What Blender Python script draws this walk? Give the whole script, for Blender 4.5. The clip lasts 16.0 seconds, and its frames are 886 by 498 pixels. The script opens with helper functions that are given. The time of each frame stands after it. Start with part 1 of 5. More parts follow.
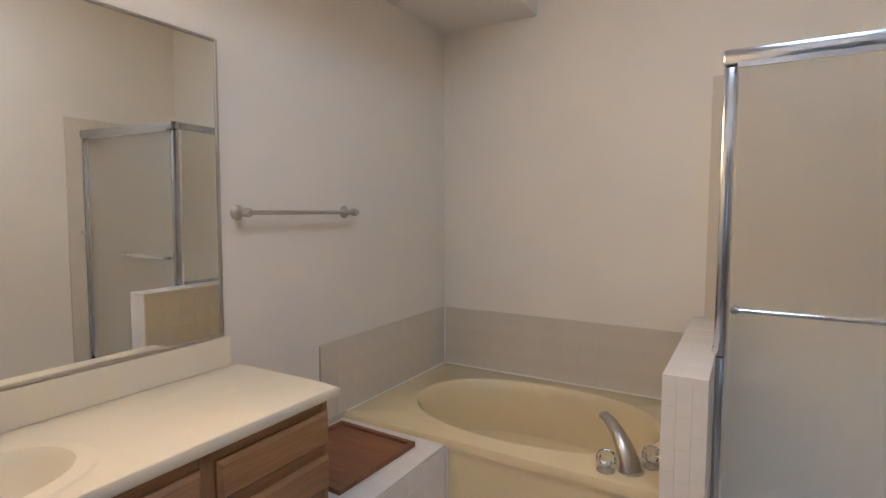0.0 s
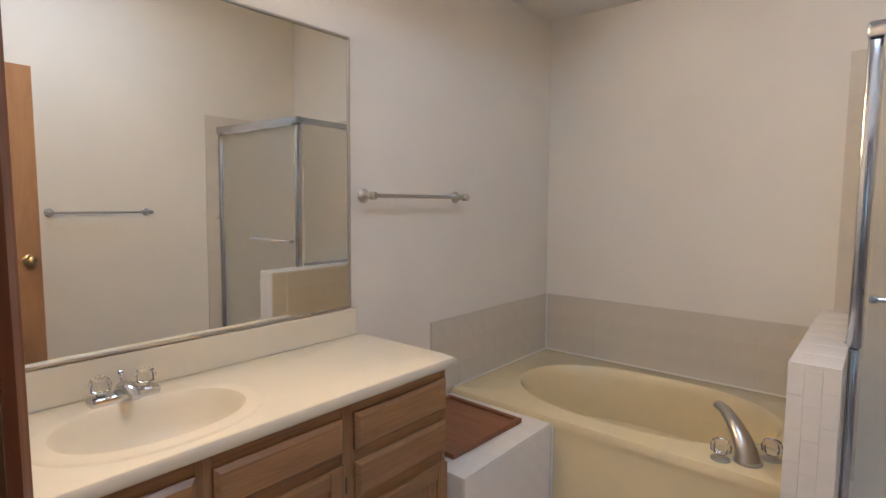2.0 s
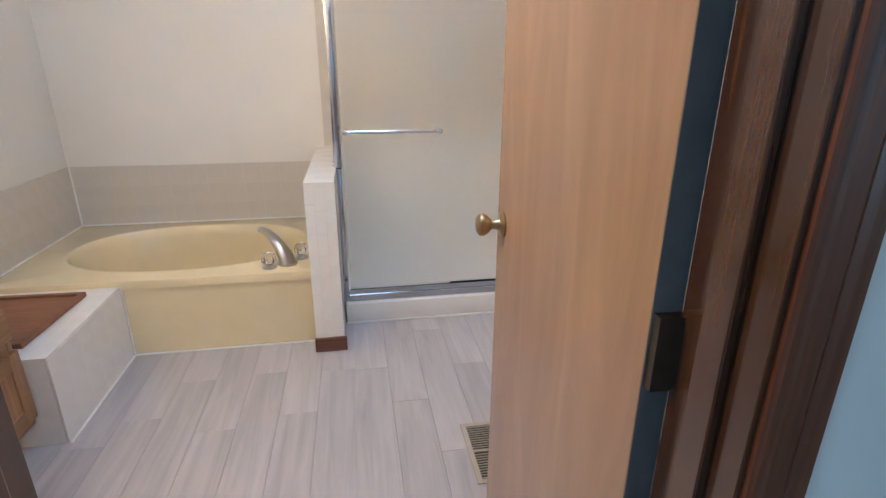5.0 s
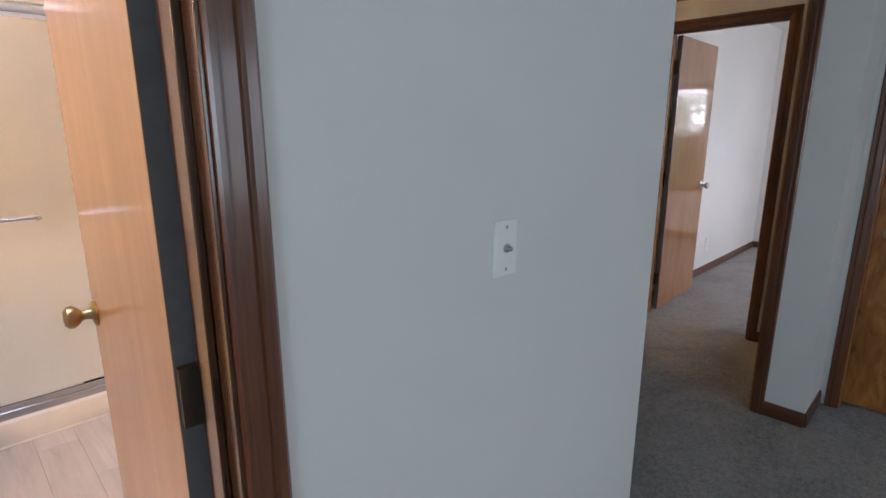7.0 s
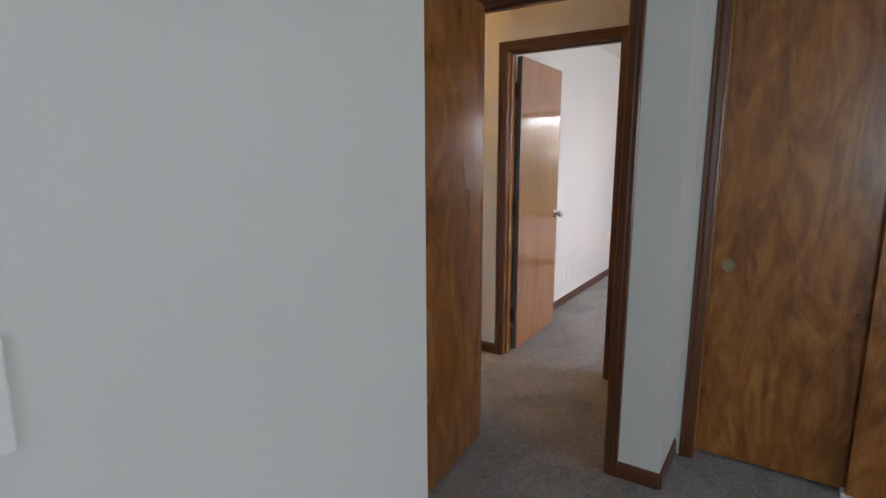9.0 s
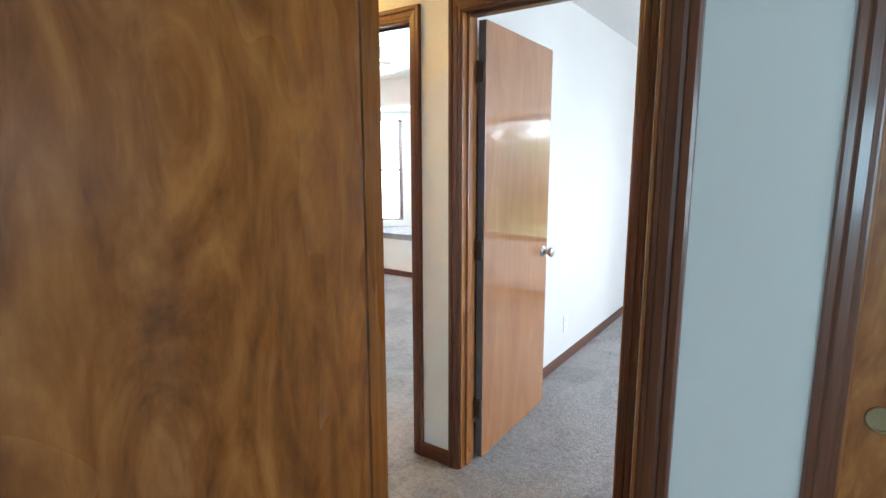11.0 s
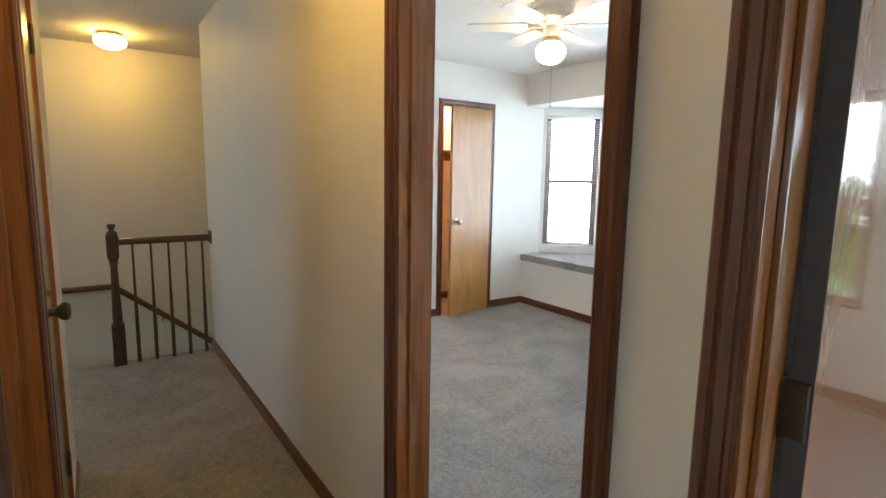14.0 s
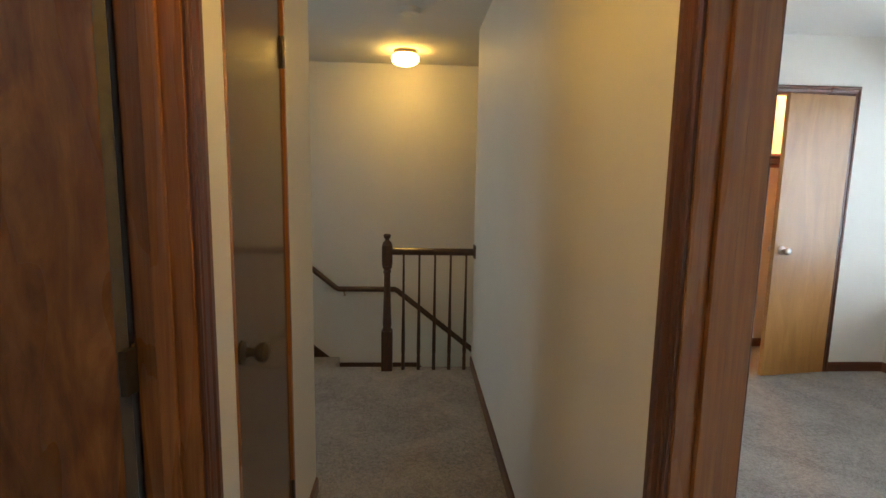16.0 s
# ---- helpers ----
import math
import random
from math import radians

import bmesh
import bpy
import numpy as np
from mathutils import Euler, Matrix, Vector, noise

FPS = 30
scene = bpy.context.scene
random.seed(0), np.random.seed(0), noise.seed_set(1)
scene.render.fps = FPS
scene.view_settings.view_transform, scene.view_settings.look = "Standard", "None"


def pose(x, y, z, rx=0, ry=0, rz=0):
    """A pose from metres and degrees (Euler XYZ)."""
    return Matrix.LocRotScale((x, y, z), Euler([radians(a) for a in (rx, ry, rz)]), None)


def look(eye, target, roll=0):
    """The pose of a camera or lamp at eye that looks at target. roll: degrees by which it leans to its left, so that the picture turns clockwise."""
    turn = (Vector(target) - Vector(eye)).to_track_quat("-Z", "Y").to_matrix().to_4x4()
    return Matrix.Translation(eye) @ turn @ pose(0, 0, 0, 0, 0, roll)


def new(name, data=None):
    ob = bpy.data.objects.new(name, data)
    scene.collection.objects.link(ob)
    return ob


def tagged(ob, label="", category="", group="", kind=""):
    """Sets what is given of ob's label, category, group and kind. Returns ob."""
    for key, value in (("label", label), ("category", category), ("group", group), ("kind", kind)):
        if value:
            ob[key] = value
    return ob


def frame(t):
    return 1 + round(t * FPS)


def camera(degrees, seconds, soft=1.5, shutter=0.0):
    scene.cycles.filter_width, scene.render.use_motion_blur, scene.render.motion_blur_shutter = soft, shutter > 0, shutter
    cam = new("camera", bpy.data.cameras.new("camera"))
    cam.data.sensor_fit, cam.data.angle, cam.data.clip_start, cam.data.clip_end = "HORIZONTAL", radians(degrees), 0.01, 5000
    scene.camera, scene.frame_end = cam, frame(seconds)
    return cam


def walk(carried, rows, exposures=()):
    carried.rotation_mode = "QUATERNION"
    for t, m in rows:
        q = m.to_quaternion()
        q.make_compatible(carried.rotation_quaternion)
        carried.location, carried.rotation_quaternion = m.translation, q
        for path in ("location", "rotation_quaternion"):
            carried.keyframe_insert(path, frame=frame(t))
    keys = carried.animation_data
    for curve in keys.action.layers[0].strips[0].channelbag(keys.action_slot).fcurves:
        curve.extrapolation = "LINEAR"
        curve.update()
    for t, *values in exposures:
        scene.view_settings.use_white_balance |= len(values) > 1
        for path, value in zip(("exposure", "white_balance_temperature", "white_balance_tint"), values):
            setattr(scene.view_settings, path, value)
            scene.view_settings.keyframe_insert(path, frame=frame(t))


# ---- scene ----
cam = camera(81.0, 16.0)
PATH = [
    (0, (0.442, 0.230, 1.360), (-0.572, 1.948, 1.212), 0.0),
    (0.5, (0.431, 0.205, 1.356), (-0.688, 1.856, 1.208), 0.0),
    (1, (0.422, 0.176, 1.353), (-0.788, 1.761, 1.205), 0.0),
    (1.5, (0.424, 0.143, 1.337), (-0.844, 1.682, 1.187), 0.1),
    (2, (0.421, 0.098, 1.319), (-0.869, 1.616, 1.147), 0.2),
    (2.5, (0.413, 0.049, 1.298), (-0.883, 1.552, 1.047), 0.4),
    (3, (0.403, -0.015, 1.276), (-0.798, 1.535, 0.888), 0.4),
    (3.2, (0.405, -0.036, 1.266), (-0.708, 1.568, 0.825), 0.3),
    (5.3, (0.470, -0.362, 1.340), (1.020, 1.430, 0.660), 0.3),
    (5.5, (0.495, -0.400, 1.348), (1.189, 1.352, 0.678), 0.3),
    (6, (0.534, -0.458, 1.366), (1.579, 1.140, 0.769), 0.3),
    (6.5, (0.537, -0.512, 1.386), (1.827, 0.927, 0.872), 0.2),
    (7, (0.552, -0.582, 1.400), (1.921, 0.803, 0.944), 0.0),
    (7.5, (0.599, -0.627, 1.438), (2.062, 0.666, 1.005), -0.4),
    (8, (0.764, -0.613, 1.429), (2.31, 0.589, 1.023), -0.5),
    (8.5, (0.971, -0.572, 1.43), (2.574, 0.561, 1.049), -0.5),
    (9, (1.2, -0.544, 1.386), (2.841, 0.542, 1.032), -0.1),
    (9.2, (1.326, -0.560, 1.395), (2.952, 0.549, 1.040), -0.3),
    (11.3, (2.596, -0.082, 1.423), (4.217, 1.048, 1.108), 0.0),
    (11.5, (2.698, -0.013, 1.421), (4.297, 1.147, 1.108), 0.0),
    (12, (2.944, 0.141, 1.416), (4.481, 1.384, 1.111), 0.2),
    (12.5, (3.139, 0.275, 1.401), (4.612, 1.596, 1.106), 0.4),
    (13, (3.327, 0.409, 1.391), (4.709, 1.826, 1.104), 0.5),
    (13.5, (3.455, 0.549, 1.375), (4.718, 2.074, 1.096), 0.8),
    (14, (3.581, 0.690, 1.375), (4.699, 2.325, 1.096), 1.0),
    (14.5, (3.681, 0.814, 1.378), (4.57, 2.585, 1.102), 1.0),
    (15, (3.791, 0.920, 1.400), (4.337, 2.823, 1.120), 0.9),
    (15.5, (3.846, 1.065, 1.418), (4.1, 3.028, 1.136), 0.8),
    (16, (3.893, 1.223, 1.421), (4.002, 3.201, 1.144), 1.0),
]
EXPO = [(0, -0.48, 5600, 15), (2.0, -0.36, 5600, 15), (3.0, 0.2, 5400, 10), (5.3, 0.1, 5200, 15), (6.0, 0.0, 6000, 20), (7.0, 0.46, 6500, 27), (9.0, 0.68, 7000, 29), (11.3, 1.6, 5900, 14), (12.0, 1.45, 5900, 14), (13.0, 1.2, 6200, 13), (14.0, 0.62, 6300, 14), (15.0, 0.3, 6300, 15), (16, 0.25, 6500, 14)]
walk(cam, [(t, look(eye, target, roll)) for t, eye, target, roll in PATH], EXPO)

# ---- world and light ----
SUN_EL, SUN_ROT = radians(58), radians(20)
world = bpy.data.worlds.new("sky")
world.use_nodes = True
scene.world = world
_n = world.node_tree
_sky = _n.nodes.new("ShaderNodeTexSky")
_sky.sky_type, _sky.sun_disc, _sky.sun_elevation, _sky.sun_rotation = "NISHITA", False, SUN_EL, SUN_ROT
_bg = _n.nodes["Background"]
_n.links.new(_sky.outputs["Color"], _bg.inputs["Color"])
_bg.inputs["Strength"].default_value = 0.15
sun = new("sun", bpy.data.lights.new("sun", "SUN"))
sun.data.energy, sun.data.angle, sun.data.color = 2.0, radians(12), (1.0, 0.97, 0.92)
sun.matrix_basis = look((0, 0, 30), (-8 * math.sin(SUN_ROT), -8 * math.cos(SUN_ROT) + 0.0, 30 - 8 * math.tan(SUN_EL)))


def area_lamp(name, eye, target, w, h, watts, color):
    ob = new(name, bpy.data.lights.new(name, "AREA"))
    ob.data.shape, ob.data.size, ob.data.size_y = "RECTANGLE", w, h
    ob.data.energy, ob.data.color = watts, color
    ob.matrix_basis = look(eye, target)
    return ob


def point_lamp(name, at, watts, color, radius=0.05):
    ob = new(name, bpy.data.lights.new(name, "POINT"))
    ob.data.energy, ob.data.color, ob.data.shadow_soft_size = watts, color, radius
    ob.location = at
    return ob


DAY = (0.76, 0.89, 1.0)
BLUE_DAY = (0.66, 0.87, 1.0)
TEAL_DAY = (0.58, 0.88, 1.0)
# unseen fill lamp added above the bathroom; no skylight is known there
area_lamp("skylight_daylight", (0.50, 1.02, 3.09), (0.50, 1.02, 0), 0.68, 0.9, 23, DAY)
area_lamp("bedroom_window_daylight", (-2.62, -2.35, 1.45), (3, -2.0, 1.3), 1.3, 1.15, 28, TEAL_DAY)
area_lamp("corner_room_daylight", (5.75, -2.70, 1.40), (5.6, 1, 1.1), 1.2, 1.25, 30, DAY)
area_lamp("bedroom_south_daylight", (2.1, -4.22, 1.4), (2.2, 0, 1.2), 1.7, 1.25, 17, BLUE_DAY)
area_lamp("bay_daylight_side", (8.088, 4.698, 1.33), (6.13, 2.74, 1.2), 0.58, 1.42, 32, BLUE_DAY)
area_lamp("bay_daylight_front", (8.368, 3.635, 1.33), (5.0, 3.635, 1.2), 0.99, 1.42, 52, BLUE_DAY)
area_lamp("bay_daylight_side_south", (8.088, 2.612, 1.33), (6.13, 4.57, 1.2), 0.58, 1.42, 25, BLUE_DAY)
area_lamp("hall_window_daylight", (2.06, 4.25, 1.4), (4.3, 4.2, 1.2), 0.7, 1.1, 5, BLUE_DAY)
# added fill lamp under the ceiling of the windowless second bathroom
area_lamp("bath_two_daylight", (2.45, 1.75, 2.35), (2.6, 1.75, 0), 0.5, 0.5, 2.5, DAY)
point_lamp("closet_bulb", (6.58, 5.15, 2.25), 60, (1.0, 0.5, 0.18), 0.04)
area_lamp("vanity_light", (-1.07, 0.75, 2.24), (0.6, 0.75, 2.0), 0.12, 0.8, 38, (1.0, 0.63, 0.26))


# ---- materials ----
def nodes_of(name):
    m = bpy.data.materials.new(name)
    m.use_nodes = True
    t = m.node_tree
    return m, t, t.nodes["Principled BSDF"]


def coords(t, scale, rot=(0, 0, 0), space="Object"):
    tc, mp = t.nodes.new("ShaderNodeTexCoord"), t.nodes.new("ShaderNodeMapping")
    t.links.new(tc.outputs[space], mp.inputs["Vector"])
    mp.inputs["Scale"].default_value, mp.inputs["Rotation"].default_value = scale, rot
    return mp.outputs["Vector"]


def noise_tex(t, vec, scale, detail=4.0, rough=0.55, distort=0.0):
    n = t.nodes.new("ShaderNodeTexNoise")
    t.links.new(vec, n.inputs["Vector"])
    n.inputs["Scale"].default_value, n.inputs["Detail"].default_value = scale, detail
    n.inputs["Roughness"].default_value, n.inputs["Distortion"].default_value = rough, distort
    return n.outputs["Fac"]


def ramp(t, fac, stops):
    r = t.nodes.new("ShaderNodeValToRGB")
    t.links.new(fac, r.inputs["Fac"])
    e = r.color_ramp.elements
    while len(e) < len(stops):
        e.new(0.5)
    for el, (p, c) in zip(e, stops):
        el.position, el.color = p, (*c, 1)
    return r.outputs["Color"]


def mix(t, fac, a, b, mode="MIX"):
    m = t.nodes.new("ShaderNodeMix")
    m.data_type, m.blend_type = "RGBA", mode
    for sock, v in ((m.inputs[0], fac), (m.inputs[6], a), (m.inputs[7], b)):
        if hasattr(v, "links"):
            t.links.new(v, sock)
        else:
            sock.default_value = v if isinstance(v, float) else (*v, 1)
    return m.outputs[2]


def bump(t, p, height, strength, dist=0.002):
    b = t.nodes.new("ShaderNodeBump")
    t.links.new(height, b.inputs["Height"])
    b.inputs["Strength"].default_value, b.inputs["Distance"].default_value = strength, dist
    t.links.new(b.outputs["Normal"], p.inputs["Normal"])


def paint(name, c, rough=0.55, grain=0.12):
    """Rolled wall paint: faint large blotches, fine roller texture."""
    m, t, p = nodes_of(name)
    v = coords(t, (1, 1, 1))
    big = noise_tex(t, v, 1.3, 3)
    dark = tuple(x * 0.95 for x in c)
    t.links.new(ramp(t, big, [(0.35, dark), (0.65, c)]), p.inputs["Base Color"])
    p.inputs["Roughness"].default_value = rough
    bump(t, p, noise_tex(t, v, 170, 3), grain, 0.002)
    return m


def plain(name, c, rough=0.4, metal=0.0, spread=0.06, scale=25.0, coat=0.0):
    m, t, p = nodes_of(name)
    v = coords(t, (1, 1, 1))
    f = noise_tex(t, v, scale, 4)
    t.links.new(ramp(t, f, [(0.3, tuple(x * (1 - spread) for x in c)), (0.7, tuple(min(1, x * (1 + spread)) for x in c))]), p.inputs["Base Color"])
    r = t.nodes.new("ShaderNodeMapRange")
    t.links.new(noise_tex(t, v, scale * 0.4, 3), r.inputs["Value"])
    r.inputs["To Min"].default_value, r.inputs["To Max"].default_value = rough * 0.8, rough * 1.25
    t.links.new(r.outputs["Result"], p.inputs["Roughness"])
    p.inputs["Metallic"].default_value = metal
    p.inputs["Coat Weight"].default_value = coat
    return m


def wood(name, dark, mid, light, rough=0.28, grain=(14, 14, 0.7), coat=0.5, blotch=0.5, rand=0.0, swirl=1.4, lines=0.35, coat_rough=0.12):
    """Varnished wood, grain along the long (small-scale) axis."""
    m, t, p = nodes_of(name)
    v = coords(t, grain)
    if rand:
        info, add = t.nodes.new("ShaderNodeObjectInfo"), t.nodes.new("ShaderNodeVectorMath")
        mul = t.nodes.new("ShaderNodeMath")
        mul.operation, mul.inputs[1].default_value = "MULTIPLY", 40.0
        t.links.new(info.outputs["Random"], mul.inputs[0])
        add.operation = "ADD"
        t.links.new(v, add.inputs[0])
        t.links.new(mul.outputs[0], add.inputs[1])
        v = add.outputs[0]
    g = noise_tex(t, v, 1.6, 7, 0.62, swirl)
    fine = noise_tex(t, v, 9.0, 3, 0.6, 0.3)
    bl = noise_tex(t, coords(t, tuple(max(0.5, k * 0.22) for k in grain)), 1.6, 3, 0.5, 0.6)
    col = ramp(t, g, [(0.32, dark), (0.49, mid), (0.67, light)])
    col = mix(t, lines, col, ramp(t, fine, [(0.35, dark), (0.65, light)]))
    col = mix(t, blotch, col, ramp(t, bl, [(0.3, tuple(x * 0.55 for x in mid)), (0.7, tuple(min(1, x * 1.25) for x in mid))]))
    if rand:
        tone = t.nodes.new("ShaderNodeMapRange")
        t.links.new(info.outputs["Random"], tone.inputs["Value"])
        tone.inputs["To Min"].default_value, tone.inputs["To Max"].default_value = 1 - rand, 1 + rand
        hs = t.nodes.new("ShaderNodeHueSaturation")
        t.links.new(col, hs.inputs["Color"])
        t.links.new(tone.outputs["Result"], hs.inputs["Value"])
        col = hs.outputs["Color"]
    t.links.new(col, p.inputs["Base Color"])
    r = t.nodes.new("ShaderNodeMapRange")
    t.links.new(bl, r.inputs["Value"])
    r.inputs["To Min"].default_value, r.inputs["To Max"].default_value = rough * 0.75, rough * 1.35
    t.links.new(r.outputs["Result"], p.inputs["Roughness"])
    p.inputs["Coat Weight"].default_value, p.inputs["Coat Roughness"].default_value = coat, coat_rough
    bump(t, p, fine, 0.07, 0.001)
    return m


def carpet_mat(name, dark, light):
    m, t, p = nodes_of(name)
    v = coords(t, (1, 1, 1))
    tuft, fleck, big = noise_tex(t, v, 95, 4, 0.7, 1.2), noise_tex(t, v, 38, 5, 0.75, 1.0), noise_tex(t, v, 2.0, 4, 0.6, 1.2)
    col = ramp(t, tuft, [(0.38, tuple(x * 0.55 for x in dark)), (0.5, tuple((a + b) / 2 for a, b in zip(dark, light))), (0.62, tuple(x * 1.1 for x in light))])
    col = mix(t, 0.45, col, ramp(t, fleck, [(0.40, tuple(x * 0.7 for x in dark)), (0.60, light)]))
    col = mix(t, 0.25, col, ramp(t, big, [(0.40, tuple(x * 0.8 for x in dark)), (0.60, light)]))
    t.links.new(col, p.inputs["Base Color"])
    p.inputs["Roughness"].default_value = 0.95
    p.inputs["Sheen Weight"].default_value = 0.25
    hsum = t.nodes.new("ShaderNodeMath")
    hsum.operation = "ADD"
    t.links.new(tuft, hsum.inputs[0])
    t.links.new(fleck, hsum.inputs[1])
    bump(t, p, hsum.outputs[0], 0.9, 0.012)
    return m


def glass_mat(name, c=(1, 1, 1), rough=0.0, ior=1.45, textured=0.0):
    m, t, p = nodes_of(name)
    p.inputs["Base Color"].default_value = (*c, 1)
    p.inputs["Roughness"].default_value, p.inputs["IOR"].default_value = rough, ior
    p.inputs["Transmission Weight"].default_value = 1.0
    if textured:
        bump(t, p, noise_tex(t, coords(t, (1, 1, 1)), 160, 3), textured, 0.002)
    return m


def glow(name, c, strength):
    m, t, p = nodes_of(name)
    p.inputs["Base Color"].default_value = (*c, 1)
    p.inputs["Emission Color"].default_value = (*c, 1)
    p.inputs["Emission Strength"].default_value = strength
    return m


WALL = paint("wall_paint", (0.80, 0.775, 0.725))
WALL_BATH = paint("bath_wall_paint", (0.80, 0.755, 0.68), 0.5)
CEIL = paint("ceiling_paint", (0.80, 0.78, 0.74), 0.8, 0.8)
DOORW = wood("door_veneer", (0.125, 0.034, 0.008), (0.33, 0.112, 0.025), (0.55, 0.228, 0.055), 0.26, (4.6, 4.6, 1.3), 0.38, 0.22, 0.0, 2.2, 0.2, 0.16)
BIRCH = wood("birch_veneer", (0.32, 0.125, 0.040), (0.40, 0.165, 0.055), (0.47, 0.205, 0.075), 0.24, (4.2, 4.2, 0.7), 1.0, 0.15, 0.0, 2.0, 0.12, 0.05)
BIRCHDULL = wood("birch_veneer_worn", (0.32, 0.142, 0.036), (0.40, 0.19, 0.048), (0.47, 0.235, 0.064), 0.38, (4.2, 4.2, 0.7), 0.2, 0.15, 0.0, 2.0, 0.12, 0.3)
TRIMW = wood("stained_trim", (0.048, 0.014, 0.007), (0.125, 0.038, 0.015), (0.205, 0.068, 0.026), 0.3, (30, 30, 1.0), 0.45, 0.35)
TRIMX = wood("stained_trim_x", (0.048, 0.014, 0.007), (0.125, 0.038, 0.015), (0.205, 0.068, 0.026), 0.3, (1.0, 30, 30), 0.45, 0.35)
TRIMY = wood("stained_trim_y", (0.048, 0.014, 0.007), (0.125, 0.038, 0.015), (0.205, 0.068, 0.026), 0.3, (30, 1.0, 30), 0.45, 0.35)
LINENW = wood("dark_olive_veneer", (0.085, 0.040, 0.012), (0.15, 0.076, 0.022), (0.21, 0.115, 0.038), 0.24, (4.2, 4.2, 0.9), 0.7, 0.2, 0.0, 2.0, 0.15, 0.1)
TANDOOR = wood("tan_veneer", (0.27, 0.145, 0.072), (0.34, 0.19, 0.10), (0.41, 0.24, 0.13), 0.3, (4.2, 4.2, 0.7), 0.5, 0.2, 0.0, 1.8, 0.12, 0.14)
JAMBW = wood("stained_jamb", (0.17, 0.052, 0.011), (0.35, 0.125, 0.026), (0.48, 0.195, 0.046), 0.26, (24, 24, 0.9), 0.6, 0.35)
# darker copy of the jamb wood, with the bathroom doorway's shade in its colour
SHADEJAMB = wood("shaded_jamb", (0.022, 0.009, 0.005), (0.062, 0.025, 0.011), (0.115, 0.048, 0.02), 0.24, (20, 20, 0.9), 0.7, 0.35)
RAILW = wood("dark_rail_wood", (0.030, 0.012, 0.006), (0.065, 0.026, 0.012), (0.11, 0.045, 0.02), 0.35, (30, 30, 2.0), 0.3, 0.3)
OAK = wood("vanity_oak", (0.175, 0.085, 0.033), (0.30, 0.155, 0.063), (0.41, 0.235, 0.105), 0.38, (26, 26, 1.3), 0.25, 0.4, 0.08, 1.8, 0.2)
OAKY = wood("vanity_oak_y", (0.175, 0.085, 0.033), (0.30, 0.155, 0.063), (0.41, 0.235, 0.105), 0.38, (26, 1.3, 26), 0.25, 0.4, 0.08, 1.8, 0.2)
TRAYW = wood("tray_wood", (0.13, 0.05, 0.022), (0.22, 0.09, 0.04), (0.30, 0.13, 0.06), 0.5, (1.5, 24, 24), 0.1, 0.4)
PLANK = wood("vinyl_plank", (0.36, 0.33, 0.33), (0.47, 0.435, 0.43), (0.56, 0.53, 0.52), 0.42, (11, 0.7, 11), 0.15, 0.45, 0.03, 1.4, 0.12)
CARPET = carpet_mat("grey_carpet", (0.18, 0.163, 0.15), (0.50, 0.47, 0.44))
ALMOND = plain("almond_fibreglass", (0.74, 0.62, 0.38), 0.22, 0, 0.02, 8, 0.3)
COUNTER = plain("cream_cultured_marble", (0.74, 0.675, 0.54), 0.42, 0, 0.02, 8, 0.0)
SPLASH = plain("beige_tile", (0.62, 0.565, 0.48), 0.3, 0, 0.04, 6)
TILE = plain("white_tile", (0.78, 0.745, 0.70), 0.22, 0, 0.03, 10)
GROUT = plain("grout", (0.70, 0.67, 0.62), 0.9, 0, 0.06, 60)
GROUT_B = plain("beige_grout", (0.55, 0.50, 0.42), 0.9, 0, 0.06, 60)
UNDER = plain("plank_joint", (0.43, 0.40, 0.395), 0.9, 0, 0.06, 60)
CAULK = plain("white_caulk", (0.82, 0.79, 0.74), 0.6, 0, 0.03, 40)
CHROME = plain("chrome", (0.72, 0.73, 0.75), 0.12, 1.0, 0.03, 30)
NICKEL = plain("brushed_nickel", (0.52, 0.49, 0.45), 0.3, 1.0, 0.05, 60)
BRASS = plain("aged_brass", (0.42, 0.33, 0.19), 0.3, 1.0, 0.08, 60)
BRONZE = plain("dark_bronze", (0.10, 0.08, 0.06), 0.4, 0.8, 0.1, 60)
ALU = plain("shower_aluminium", (0.50, 0.52, 0.56), 0.16, 1.0, 0.03, 40)
MIRROR = plain("mirror_silver", (0.86, 0.88, 0.87), 0.01, 1.0, 0.0, 5)
FROST = glass_mat("obscure_glass", (0.98, 0.97, 0.93), 0.55, 1.4, 0.35)
PANE = glass_mat("window_glass")
ACRYLIC = glass_mat("clear_acrylic", (0.96, 0.95, 0.93), 0.03)
PLASTIC = plain("white_plastic", (0.78, 0.76, 0.71), 0.35, 0, 0.02, 20)
WHITE = plain("white_enamel", (0.80, 0.79, 0.76), 0.35, 0, 0.03, 20)
BLIND, _t, _p = nodes_of("blind_slat_white")
_p.inputs["Base Color"].default_value, _p.inputs["Roughness"].default_value = (0.80, 0.78, 0.76, 1), 0.4
_tr, _mx = _t.nodes.new("ShaderNodeBsdfTranslucent"), _t.nodes.new("ShaderNodeMixShader")
_tr.inputs["Color"].default_value, _mx.inputs[0].default_value = (0.85, 0.82, 0.80, 1), 0.12
_t.links.new(_p.outputs[0], _mx.inputs[1])
_t.links.new(_tr.outputs[0], _mx.inputs[2])
_t.links.new(_mx.outputs[0], _t.nodes["Material Output"].inputs["Surface"])
DARK = plain("dark_void", (0.02, 0.02, 0.02), 0.8, 0, 0.1, 20)
REG = plain("tan_register_metal", (0.42, 0.36, 0.28), 0.45, 0.2, 0.06, 40)
BRUSHED = plain("galvanised", (0.45, 0.45, 0.45), 0.45, 1.0, 0.06, 40)
